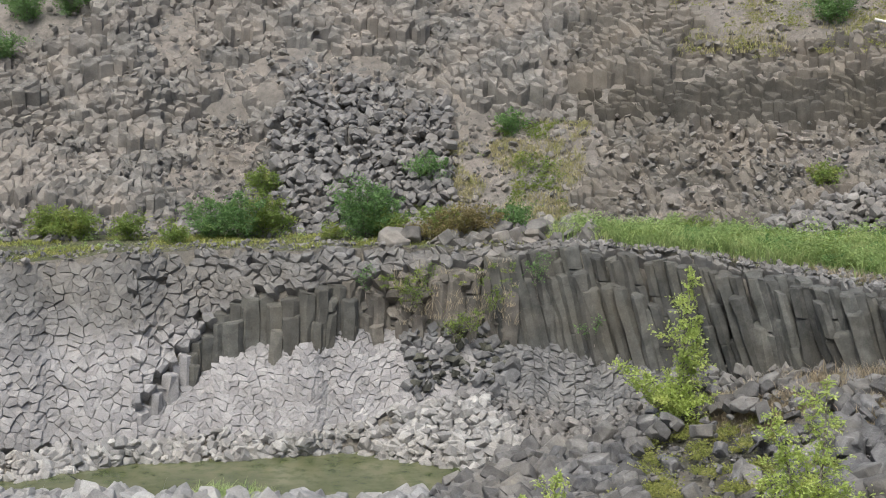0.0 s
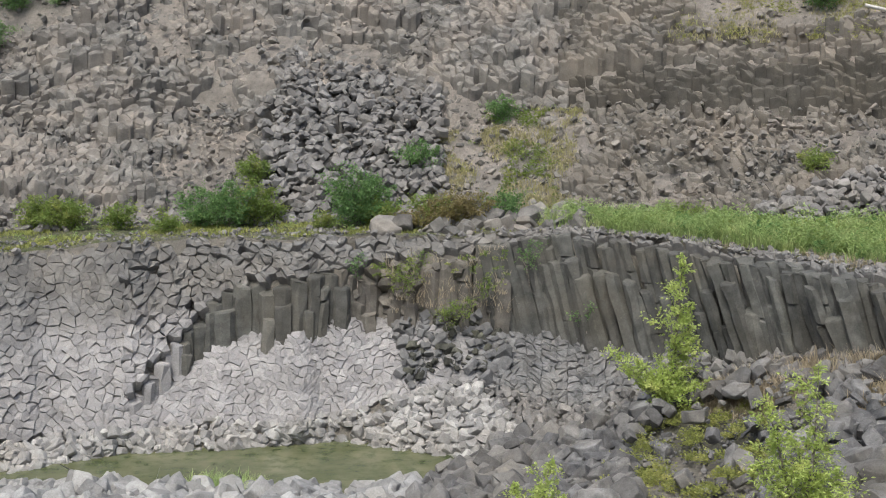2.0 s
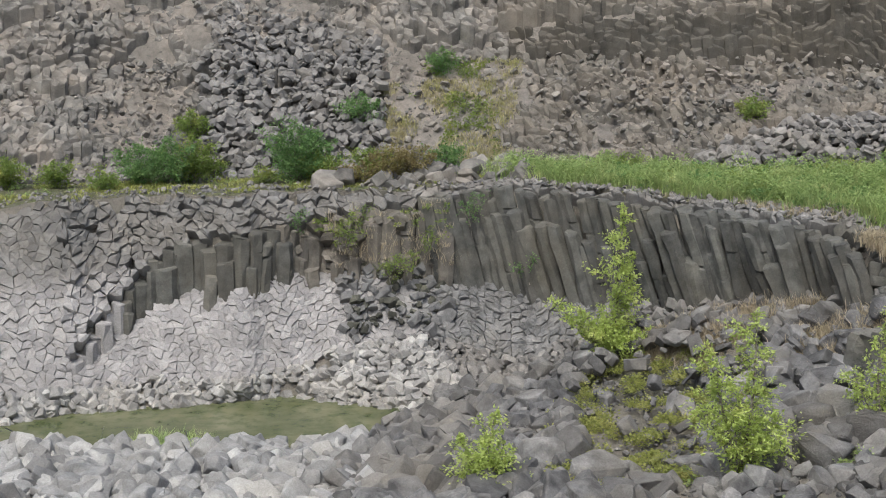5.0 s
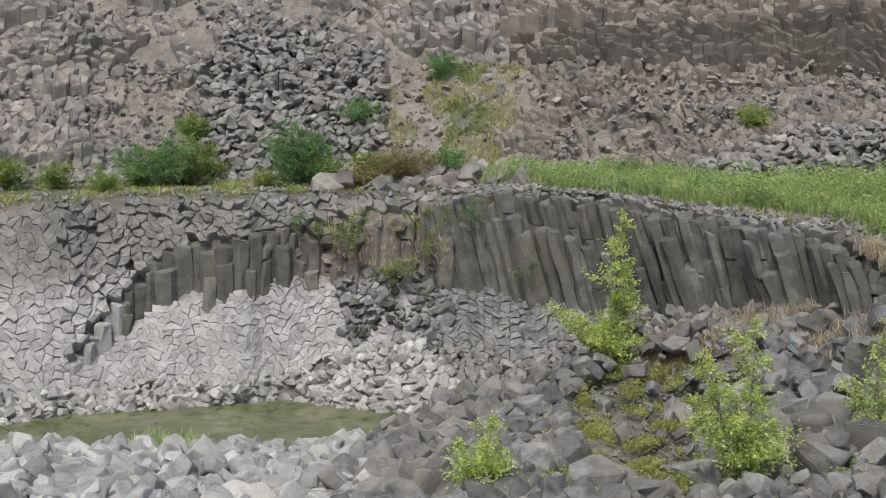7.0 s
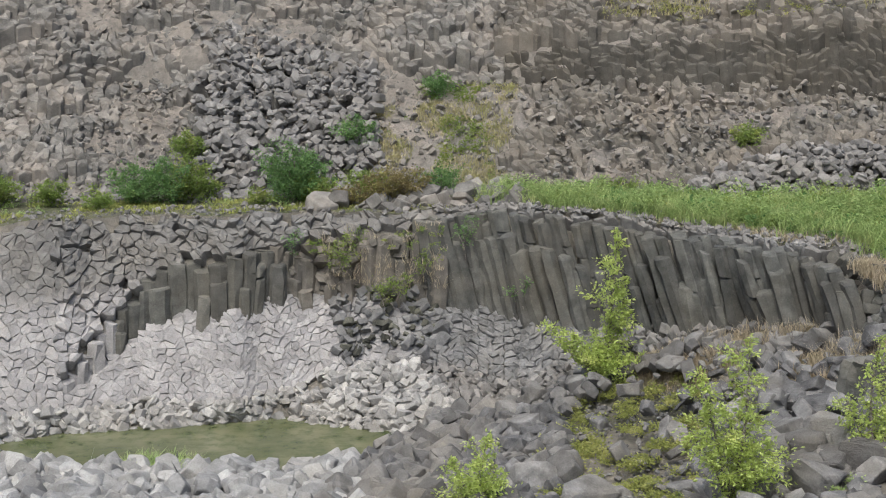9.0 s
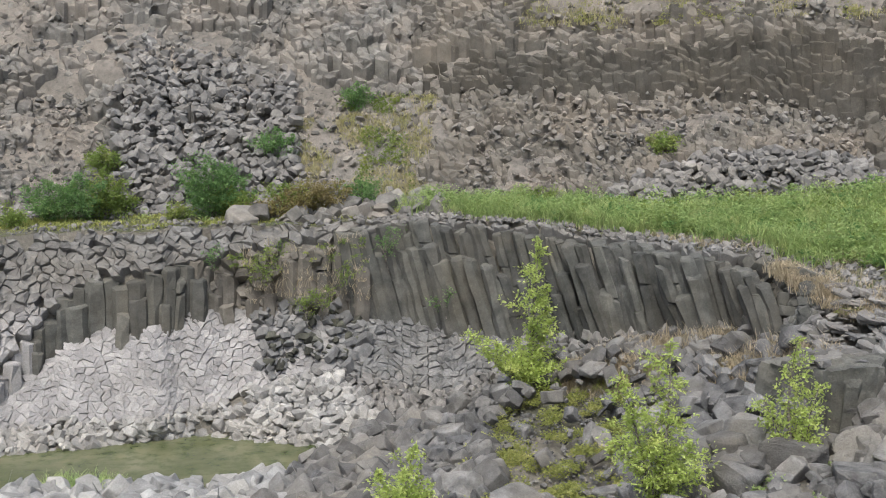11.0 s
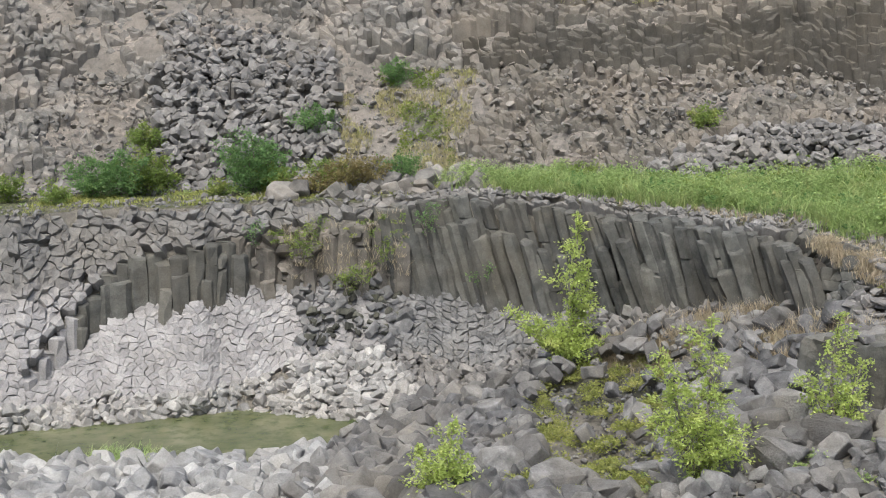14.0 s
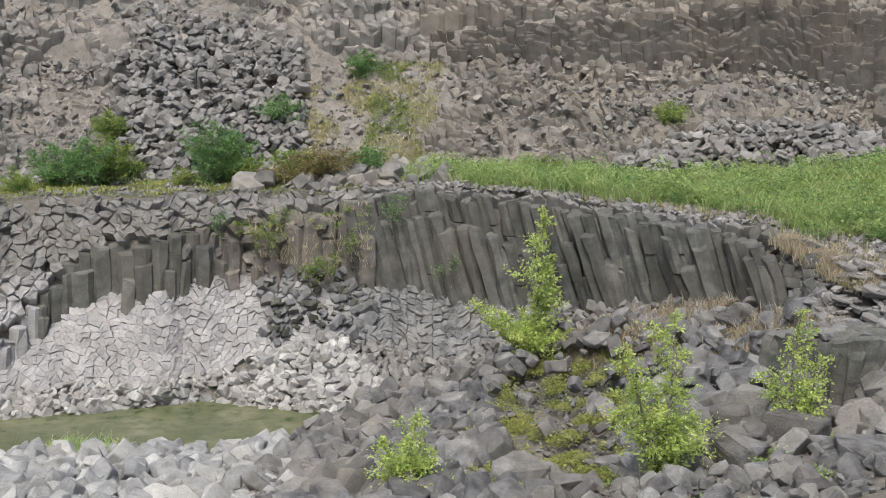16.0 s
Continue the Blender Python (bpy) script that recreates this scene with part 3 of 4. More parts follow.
def sapling(name, label, base, stems, leaf_size, per_twig, leaf_material_, bark, seed, category="tree", narrow=0.62, twig_len=0.28, droop=0.15, gap=0.03):
    """Young tree or bush. stems: (lean x, lean y, height, spread at the foot of the crown, bare share of the stem)."""
    rng = random.Random(seed)
    root = tagged(new(name), label, category)
    root.location = base
    lv, lf, bv, bf = [], [], [], []
    for lx, ly, high, spread, bare in stems:
        tv, tf = [], []
        bend = Vector((rng.uniform(-.06, .06), rng.uniform(-.06, .06), 0)) * high
        steps = 9
        spine = [Vector((lx * (i / steps), ly * (i / steps), high * i / steps)) + bend * math.sin(math.pi * i / steps) for i in range(steps + 1)]
        spine[0].z -= 0.12
        tube(tv, tf, spine, [0.006 + 0.011 * high * (1 - i / steps) for i in range(steps + 1)], 6)
        h = bare * high
        while h < high * 0.99:
            f = h / high
            k = min(int(f * steps), steps - 1)
            p = spine[k].lerp(spine[k + 1], f * steps - k)
            ang = rng.uniform(0, 6.2832)
            reach = spread * (1 - max(0, (f - bare) / (1 - bare)) ** 1.7 * 0.85) * rng.uniform(0.4, 1.25) * max(0.12, 0.8 + 1.5 * noise.noise((h * 2.6 / high ** 0.5, math.cos(ang) * 0.8, math.sin(ang) * 0.8 + seed)))
            d = Vector((math.cos(ang), math.sin(ang), rng.uniform(0.35, 1.0))).normalized()
            pts = [p, p + d * reach * 0.5, p + d * reach + Vector((0, 0, -droop * reach))]
            tube(bv, bf, pts, [0.004 + 0.006 * (1 - f), 0.004, 0.002], 3)
            for t in range(max(5, int(reach / 0.024))):
                g = rng.uniform(0.15, 1.0)
                q = pts[0].lerp(pts[1], g * 2) if g < 0.5 else pts[1].lerp(pts[2], g * 2 - 1)
                td = (d + Vector((rng.gauss(0, .8), rng.gauss(0, .8), rng.gauss(0, .5)))).normalized()
                for _ in range(per_twig):
                    e = q + td * rng.uniform(0, twig_len) * min(1, reach * 2.2) + Vector((rng.gauss(0, .02), rng.gauss(0, .02), rng.gauss(0, .02)))
                    ld = (td + Vector((rng.gauss(0, .7), rng.gauss(0, .7), rng.gauss(0, .5) - 0.3))).normalized()
                    leaf(lv, lf, e, ld, leaf_size * rng.uniform(.6, 1.25), rng, narrow)
            h += gap * rng.uniform(0.6, 1.4)
        part("trunk", mesh_of("trunk", tv, tf, bark), root)
    tagged(part("branchwork", mesh_of("branchwork", bv, bf, bark), root), kind="stuff")
    part("crown", mesh_of("crown", lv, lf, leaf_material_), root)
    return root


def grass_mesh(name, spots, material, seed, blades=14, tall=0.3, wide=0.012, spread=0.12, bend=0.35):
    """Tufts of bent blades; spots: (place, size factor)."""
    rng = random.Random(seed)
    verts, faces = [], []
    for p, s in spots:
        for _ in range(blades):
            a = rng.uniform(0, 6.2832)
            o = p + Vector((rng.gauss(0, spread), rng.gauss(0, spread), -0.03)) * s
            d = Vector((math.cos(a), math.sin(a), 0))
            h = tall * s * rng.uniform(0.45, 1.2)
            w = d.cross(Vector((0, 0, 1))) * wide * rng.uniform(.7, 1.4)
            m = o + Vector((0, 0, h * 0.6)) + d * h * bend * 0.3
            t = o + Vector((0, 0, h)) + d * h * bend * rng.uniform(0.5, 1.5)
            k = len(verts)
            verts += [o - w, o + w, m + w * 0.8, m - w * 0.8, t]
            faces += [(k, k + 1, k + 2, k + 3), (k + 3, k + 2, k + 4)]
    return mesh_of(name, verts, faces, material)


def herb_mesh(name, spots, material, seed, leaves=26, tall=0.34, wide=0.16, size=0.06):
    """Leafy herbs: small domes of leaves."""
    rng = random.Random(seed)
    verts, faces = [], []
    for p, s in spots:
        high = tall * s * (0.7 + 0.8 * noise.noise((p.x * 1.3, p.y * 1.3, seed)))
        for _ in range(leaves):
            f = rng.random() ** 0.7
            r = wide * s * (1.1 - 0.7 * f) * rng.random() ** 0.5
            a = rng.uniform(0, 6.2832)
            q = p + Vector((r * math.cos(a), r * math.sin(a), high * f))
            d = Vector((math.cos(a), math.sin(a), rng.uniform(-.3, .9))).normalized()
            leaf(verts, faces, q, d, size * rng.uniform(.6, 1.4), rng, 0.5)
    return mesh_of(name, verts, faces, material)


# ---- the rock faces ----
rock_face("rock_face_lower", "grey basalt face of cracked column ends, pale with dried silt", ("foot", "base"), bearing(92), bearing(752), 0.185, 1.0, 0.014, ROCK_LOWER, -3.5, 11, sparse=0.07, inset=0.03, jig=0.12, rough=0.016, wander=0.15, gap=0.004, lip=0.007, terrace=0.05)
rock_face("rock_face_joints", "grey basalt face split by upright joints into small blocks", ("foot", "base"), bearing(740), bearing(1090), 0.2, 1.0, 0.03, ROCK_JOINT, 1.5, 18, inset=0.07, jig=0.14, rough=0.03, wander=0.15, gap=0.010, rows=0.24, sparse=0.03, lip=0.010)
rock_face("rock_face_left", "grey basalt face of cracked column ends rising from the pool", ("foot", "base", "crest", "rim"), bearing(-420), bearing(112), 0.215, 0.97, 0.02, ROCK_LOWER, -8.5, 17, terrace=0.06, inset=0.03, jig=0.13, rough=0.018, wander=0.2, from_top=True, gap=0.004, lip=0.007)
rock_face("rock_face_ledge", "grey slope of broken basalt blocks below the ledge", ("crest", "rim"), bearing(100), bearing(830), 0.26, 0.7, 0.05, ROCK_LOWER, -4.5, 12, terrace=0.12, inset=0.05, jig=0.2, lost=0.03, rough=0.04, wander=0.4, from_top=True, gap=0.012, lip=0.018)
rock_face("rock_face_rim", "light grey broken column tops along the rim of the cliff", ("crest", "rim"), bearing(820), bearing(1640), 0.24, 0.3, 0.06, ROCK_LOWER, 5, 16, inset=0.05, jig=0.25, lost=0.05)
column_cliff("column_steps", "low silt-grey basalt columns stepping up from the pale rock", "base", "crest", bearing(95), bearing(212), 0.28, 0.0, ROCK_LOWER, 25, rows=((0.0, 0.0, 0.3),))
column_cliff("column_cliff_left", "dark grey standing basalt columns above pale rock", "base", "crest", bearing(210), bearing(500), 0.32, 0.0, ROCK_CLIFF, 21, rows=((0.0, 0.0, 0.5), (-0.14, -0.45, 1.0)))
column_cliff("column_cliff_middle", "crumbling brown-stained basalt columns below the ledge", "base", "crest", bearing(495), bearing(790), 0.27, 0.0, ROCK_BROWN, 26, rows=((0.0, -0.1, 0.9), (-0.16, -0.6, 1.2)))
rock_face("rock_face_crumbled", "crumbled brown basalt blocks stuck on the weathered cliff", ("base", "crest"), bearing(500), bearing(800), 0.24, 0.45, 0.1, ROCK_BROWN, -0.5, 19, axis_lean=(0, -0.6, 1), inset=0.06, jig=0.4, lost=0.5, depth=0.6)
column_cliff("column_cliff_right", "dark grey leaning basalt columns under a grassy ledge", "base", "crest", bearing(780), bearing(1560), 0.25, -0.25, ROCK_CLIFF, 22, rows=((0.0, 0.0, 0.25), (-0.10, -0.4, 1.1)))
rock_face("rock_face_upper_left", "weathered grey slope of stepped basalt column ends", ("toe", "shelf", "brow", "top"), bearing(-420), bearing(900), 0.24, 0.08, 0.11, ROCK_UPPER, -7, 13, terrace=0.75, gap=0.03, axis_lean=(0.05, -0.02, 1), face=0.75, wander=0.5, skip=soil_patch, inset=0.07, jig=0.32, lost=0.04, depth=1.0, rough=0.05)
rock_face("rock_face_upper_right", "weathered brown-grey slope of stepped basalt column ends", ("toe", "shelf"), bearing(880), bearing(1700), 0.22, 0.0, 0.11, ROCK_BROWN, 5, 15, terrace=0.5, axis_lean=(-0.1, 0.08, 1), face=0.75, skip=soil_patch, inset=0.07, jig=0.3, lost=0.03, depth=1.2, wander=0.3, gap=0.03, rough=0.04)
# takes the band's darkened colour as well
rock_face("rock_face_end", "dark brown basalt columns coming down to the grassy ledge", ("toe", "shelf"), bearing(1690), bearing(2200), 0.26, 0.0, 0.16, ROCK_BAND_SHADED, 11, 27, terrace=0.6, axis_lean=(-0.1, 0.06, 1), face=0.5, inset=0.07, jig=0.25, depth=1.5, wander=0.2, gap=0.04)
# band darkened by colour where its upright sides stand in shade
rock_face("rock_face_band", "weathered band of standing basalt columns, its shade put into the colour", ("shelf", "brow"), bearing(870), bearing(2100), 0.25, 0.0, 0.16, ROCK_BAND_SHADED, 6, 20, terrace=0.5, axis_lean=(-0.1, 0.05, 1), face=0.6, inset=0.06, jig=0.25, depth=1.5, wander=0.2, gap=0.05)
rock_face("rock_face_top", "weathered basalt column ends in sandy soil at the quarry's upper edge", ("brow", "top"), bearing(880), bearing(2100), 0.25, 0.0, 0.12, ROCK_BROWN, 4.0, 14, terrace=0.5, axis_lean=(0, 0.05, 1), face=0.5, skip=soil_patch, inset=0.05, jig=0.3, lost=0.06, depth=1.0, wander=0.4, gap=0.03)

# ---- rubble ----
rubble("rubble_heap_pale", "heap of pale cream-grey broken basalt stones beside the pool", belt("shore", "foot", 480, 860, -0.5, 1.0, 1000, 0.13, 0.32, 31, heap=0.25, keep=lambda px, f: abs(px - 690) < 135 - 75 * f), ROCK_PALE, (-1.5, 25, 0.4))
rubble("shore_stones", "belt of pale grey stones along the far waterline", belt("shore", "foot", -300, 640, -0.15, 1.05, 900, 0.12, 0.34, 32, heap=0.06), ROCK_PALE, (-4, 25, 0))
rubble("bank_stones", "bank of light grey angular stones before the pool", belt("near", "bank", -250, 640, 0.05, 1.02, 2000, 0.12, 0.58, 33, heap=0.2, power=2.4), ROCK_SHORE, (-3, 21, 0))
rubble("block_field", "field of dark grey angular basalt blocks", belt("near", "shore", 580, 1120, -0.1, 1.0, 1700, 0.10, 0.62, 34, heap=0.12, power=2.4, keep=lambda px, f: 590 + 210 * max(f, 0) ** 2 < px < 1010), ROCK_BOULDER, (1, 21, 0.5))
rubble("pale_scree", "small grey stones below the cracked rock face", belt("shore", "foot", 690, 1130, -0.5, 1.1, 1100, 0.08, 0.30, 47, power=1.8), ROCK_PILE, (1.5, 25, 0.5))
rubble("block_slope", "slope of grey basalt blocks and rock debris", belt("near", "foot", 1000, 1620, 0.0, 1.0, 1000, 0.06, 0.5, 35, power=2.6, keep=lambda px, f: not (1000 < px < 1260 and 0.1 < f < 0.75) or (px * 7.3) % 1 < 0.16), ROCK_BOULDER, (5, 20, 1.5))
rubble("front_blocks", "grey basalt blocks on the near bank", belt("front", "near", 300, 2000, 0.3, 1.05, 1600, 0.06, 0.5, 40, power=3.2), ROCK_BOULDER, (5, 16, 1.5))
rubble("cliff_scree", "grey broken rock along the foot of the dark cliff", belt("shore", "base", 1080, 1640, 0.5, 1.3, 900, 0.06, 0.36, 41, power=2.5), ROCK_PILE, (6, 22, 2.5))
rubble("cliff_end_blocks", "broken dark blocks where the cliff runs out", belt("base", "rim", 1490, 1620, 0.0, 1.0, 130, 0.15, 0.5, 43, power=1.5), ROCK_CLIFF, (7.5, 21, 3.3))
rubble("shoulder_slabs", "flat grey slabs and stones on the shoulder", belt("foot", "rim", 1560, 1950, 0.0, 1.0, 620, 0.06, 0.5, 42, power=2.6), ROCK_PILE, (8, 19, 3), flat=0.35)
rubble("rim_gravel", "light grey gravel along the rim of the ledge", belt("rim", "toe", 780, 1750, -0.05, 0.24, 1500, 0.04, 0.17, 48, power=2) + belt("rim", "toe", -300, 780, -0.03, 0.4, 700, 0.03, 0.16, 50, power=2.5), ROCK_PILE, (5, 25, 4.2))
rubble("bank_gravel", "fine grey gravel between the boulders of the bank", belt("near", "shore", 940, 1650, -0.4, 1.0, 2600, 0.03, 0.13, 52, power=1.8), ROCK_BOULDER, (4, 18, 1.4))
rubble("shoulder_rubble", "slope of grey basalt rubble beside the outcrop", belt("near", "foot", 1690, 2050, -0.2, 1.0, 700, 0.08, 0.55, 53, power=2.2), ROCK_BOULDER, (8, 18, 2))
rubble("rubble_heap_dark", "tall heap of dark grey broken basalt on the upper slope", belt("toe", "shelf", 250, 780, -0.1, 1.5, 2800, 0.15, 0.40, 36, heap=0.45, keep=lambda px, f: 345 + 40 * f < px < 690 - 30 * f - 160 * max(0, f - 1.1)), ROCK_PILE, (-3.5, 33, 5))
rubble("rubble_heap_toe", "low heap of grey broken basalt behind the grassy ledge", belt("toe", "shelf", 1200, 1740, -0.2, 0.36, 1500, 0.14, 0.34, 37, heap=0.7, keep=lambda px, f: f < 0.36 - abs(px - 1490) / 850), ROCK_PILE, (9, 29, 4.8))
rubble("seep_stones", "grey broken blocks in the seep below the cliff", belt("foot", "base", 600, 790, 0.15, 1.2, 120, 0.12, 0.4, 56), ROCK_JOINT, (-0.5, 26.5, 1.5))
rubble("mossy_stones", "dark damp mossy stones in the seep below the cliff", belt("foot", "base", 610, 780, 0.2, 1.25, 70, 0.12, 0.34, 46), ROCK_WET, (-0.5, 26.5, 1.5))
rubble("toe_stones", "scattered grey stones at the foot of the upper slope", belt("rim", "toe", -300, 1250, 0.72, 1.35, 800, 0.10, 0.36, 38), ROCK_PILE, (0, 31, 4.3))
rubble("ledge_blocks", "fallen weathered blocks in the middle of the ledge", belt("rim", "toe", 560, 930, 0.1, 1.4, 220, 0.2, 0.7, 39, power=2), ROCK_UPPER, (0, 30, 4.3))
rubble("slope_stones", "loose weathered stones strewn over the upper slope", belt("toe", "shelf", -300, 2000, 0.0, 1.0, 3600, 0.05, 0.24, 45, power=2.6) + belt("brow", "top", -300, 2000, 0.1, 1.0, 1400, 0.06, 0.26, 49, power=2.2), ROCK_UPPER, (2, 34, 6))

# ---- big boulders: bearing, distance, width, depth, height ----
BOULDERS = ((640, 20.6, .6, .5, .4), (740, 21.4, .55, .5, .4), (760, 18.6, .75, .6, .5), (860, 19.4, .7, .6, .5), (880, 22.4, .55, .5, .4), (1010, 18.9, .6, .5, .45), (700, 17.8, .7, .6, .5), (960, 22.6, .6, .5, .4), (1190, 20.4, .7, .6, .45), (960, 18.4, .7, .7, .7), (1065, 17.4, .9, .8, .65), (1375, 16.8, .7, .6, .5), (1425, 17.8, .8, .7, .5), (1480, 19.0, .9, .8, .6),
            (1480, 16.6, .8, .7, .6), (1580, 17.0, .9, .8, .7), (1000, 20.2, .6, .5, .45), (920, 21.2, .6, .5, .4), (1130, 18.0, .8, .7, .5), (1070, 21.6, .5, .5, .4),
            (1705, 16.0, .9, .8, .5), (1800, 16.6, 1.2, 1.0, .6), (1890, 16.2, 1.0, .9, .6), (1765, 17.8, .9, .8, .6), (1830, 17.7, 1.0, .9, .7), (1900, 17.3, 1.1, 1.0, .7), (1780, 18.6, .8, .7, .5), (1860, 18.5, .9, .8, .5), (1740, 17.0, .7, .6, .5), (1660, 17.75, .8, .7, .5), (1615, 17.7, .6, .6, .45), (1700, 17.8, .6, .6, .45), (690, 19.4, .6, .5, .4), (1500, 17.9, .8, .7, .7), (800, 20.3, .6, .5, .4), (1260, 21.2, .5, .5, .35))
rng = random.Random(77)
BOULDERS += tuple((rng.uniform(640, 1600), rng.uniform(16.4, 20.8), rng.uniform(.45, .95), rng.uniform(.45, .8), rng.uniform(.35, .65)) for _ in range(60))
BOULDERS = tuple(b for b in BOULDERS if not (1020 < b[0] < 1245 and 17.4 < b[1] < 20.8) and not (b[0] > 1600 and b[1] > 17.9))
for k, (px, far, wx, wy, wz) in enumerate(BOULDERS):
    rng = random.Random(500 + k)
    x = bearing(px) * far
    b = tagged(new("boulder", boulder_mesh(rng, ROCK_BOULDER)), "dark grey basalt boulder with flat broken sides", "boulder", group="boulders on the bank")
    b.matrix_world = Matrix.LocRotScale((x, far, land_z(x, far) + wz * 0.22), Euler((rng.uniform(-.3, .3), rng.uniform(-.3, .3), rng.uniform(0, 6.3))), Vector((wx, wy, wz)) * 1.2)

# ---- the dark outcrop with its flat top, where the shoulder breaks off ----
rng = random.Random(81)
for px, far, z0, wx, wy, wz, rz in ((1625, 18.5, 1.5, .9, 1.0, 1.55, .35), (1672, 18.35, 1.35, 1.0, 1.1, 1.75, -.2), (1722, 18.6, 1.5, .9, 1.1, 1.65, .15), (1575, 19.0, 1.7, .8, .9, 1.2, .5)):
    o = tagged(new("outcrop_block", outcrop_mesh(rng, ROCK_CLIFF)), "dark square-cut basalt outcrop block with a flat top", "outcrop", group="outcrop blocks")
    o.matrix_world = Matrix.LocRotScale((bearing(px) * far, far, z0 + wz * 0.5), Euler((rng.uniform(-.08, .04), rng.uniform(-.08, .08), rz)), Vector((wx, wy, wz)))
for k in range(16):
    px, far = rng.uniform(1590, 1790), rng.uniform(18.3, 19.8)
    x = bearing(px) * far
    o = tagged(new("slab", boulder_mesh(rng, ROCK_BOULDER, 12)), "thin light grey rock slab on the outcrop's top", "slab", group="slabs on the outcrop")
    o.matrix_world = Matrix.LocRotScale((x, far, max(land_z(x, far), 3.02) + .05), Euler((rng.uniform(-.15, .15), rng.uniform(-.15, .15), rng.uniform(0, 6))), Vector((rng.uniform(.3, .7), rng.uniform(.3, .6), rng.uniform(.1, .2))))


# ---- young trees and shrubs ----
def on_land(px, far):
    x = bearing(px) * far
    return Vector((x, far, land_z(x, far)))


sapling("birch_tree", "slender young birch with bright yellow-green leaves among rocks", on_land(1090, 24.0), ((0.15, 0, 3.25, .55, .1), (-1.3, 0.1, 1.35, .55, .2), (-0.75, -.2, 1.2, .55, .1), (-.25, -.3, 1.0, .6, .1), (0.35, .1, 2.3, .4, .3), (.45, -.2, .7, .5, .1), (-1.0, -.1, 1.0, .5, .1), (0.0, -.2, 1.6, .5, .1)), .072, 3, LEAF_BIRCH, BARK, 41, narrow=.55, gap=.034)
sapling("birch_tree", "bushy young birch with yellow-green leaves among boulders", on_land(1318, 16.45), ((0.2, 0, 2.5, .5, .25), (-0.5, 0, 2.05, .55, .15), (0.55, -.05, 1.0, .55, .1), (-.15, -.2, 1.2, .6, .1), (-.6, -.1, 1.2, .45, .15), (.3, -.3, .8, .5, .05)), .072, 3, LEAF_BIRCH, BARK, 42, narrow=.45, gap=.042)
sapling("birch_tree", "small birch with light green leaves beside dark outcrop", on_land(1582, 17.3), ((0.0, 0, 1.95, .42, .1), (-0.5, 0, 1.0, .45, .15), (.35, 0, 1.2, .4, .15), (.1, -.3, .7, .4, .1)), .06, 3, LEAF_BIRCH, BARK, 43, gap=.042)
sapling("birch_bush", "low yellow-green birch bush between grey blocks", on_land(856, 17.4), ((0.15, 0, 1.3, .45, .05), (-0.4, 0, .95, .42, .05), (.3, .1, .8, .42, .05), (-.1, -.2, .6, .4, .05)), .06, 3, LEAF_BIRCH, BARK, 44, category="bush")
SHRUBS = ((310, 30.4, 1.15, .85, 1), (255, 30.5, 1.0, .75, 1), (530, 30.3, 1.5, .85, 1), (560, 30.6, 1.2, .7, 1), (350, 30.9, 1.2, .6, 2), (20, 30.2, .8, .5, 2), (-50, 30.5, .8, .6, 2), (690, 30.0, .8, .6, 3), (735, 30.3, .7, .6, 3), (640, 29.6, .5, .6, 3), (560, 30.2, .7, .5, 2), (585, 30.0, .6, .4, 2), (105, 30.0, .65, .5, 2), (-10, 30.4, .8, .7, 2), (790, 31.2, .65, .5, 1), (645, 33.4, .9, .6, 1),
          (785, 35.2, .7, .4, 1), (345, 33.0, .75, .55, 2), (375, 31.6, .5, .5, 2), (690, 30.5, .6, .5, 2), (-60, 39.4, 1.1, .8, 1), (20, 39.6, 1.0, .8, 1), (-115, 37.6, 1.1, .8, 1), (1330, 35.9, 1.2, .8, 1), (1480, 35.4, 1.0, .9, 2), (1545, 35.2, 1.0, .8, 2),
          (1320, 31.0, .5, .5, 2), (1100, 29.6, .5, .5, 2), (660, 30.6, .7, .55, 2), (470, 30.0, .35, .4, 2), (190, 29.6, .4, .5, 2))
for k, (px, far, high, wide, kind) in enumerate(SHRUBS):
    mat, what = ((LEAF_SHRUB, "dense dark green shrub on the quarry ledge"), (LEAF_WEED, "leafy light green weed clump on the ledge"), (LEAF_DRY, "withered brown and yellowish shrub on the ledge"))[kind - 1]
    sapling("shrub" if kind == 1 else "weed", what, on_land(px, far), ((0, 0, high, wide, .03), (wide * .7, 0, high * .8, wide * .8, .03), (-wide * .7, .1, high * .75, wide * .8, .03), (0, -wide * .5, high * .6, wide * .8, .03)),
            .065, 3, mat, BARK, 60 + k, category="shrub", gap=.03)


# ---- grass ----
def meadow(lo, hi, px0, px1, f0, f1, count, seed, size=(0.6, 1.2), patch=None, grain=0.8):
    rng = random.Random(seed)
    spots = []
    while count > 0:
        count -= 1
        p = between(lo, hi, bearing(rng.uniform(px0, px1)), rng.uniform(f0, f1))
        if patch is None or noise.noise((p.x * grain, p.y * grain, seed)) > patch:
            spots.append((p, rng.uniform(*size)))
    return spots


def grass(name, label, spots, material, seed, **kw):
    tagged(new(name, grass_mesh(name, spots, material, seed, **kw)), label, "grass", kind="stuff")


def herbs(name, label, spots, material, seed, **kw):
    tagged(new(name, herb_mesh(name, spots, material, seed, **kw)), label, "herbs", kind="stuff")


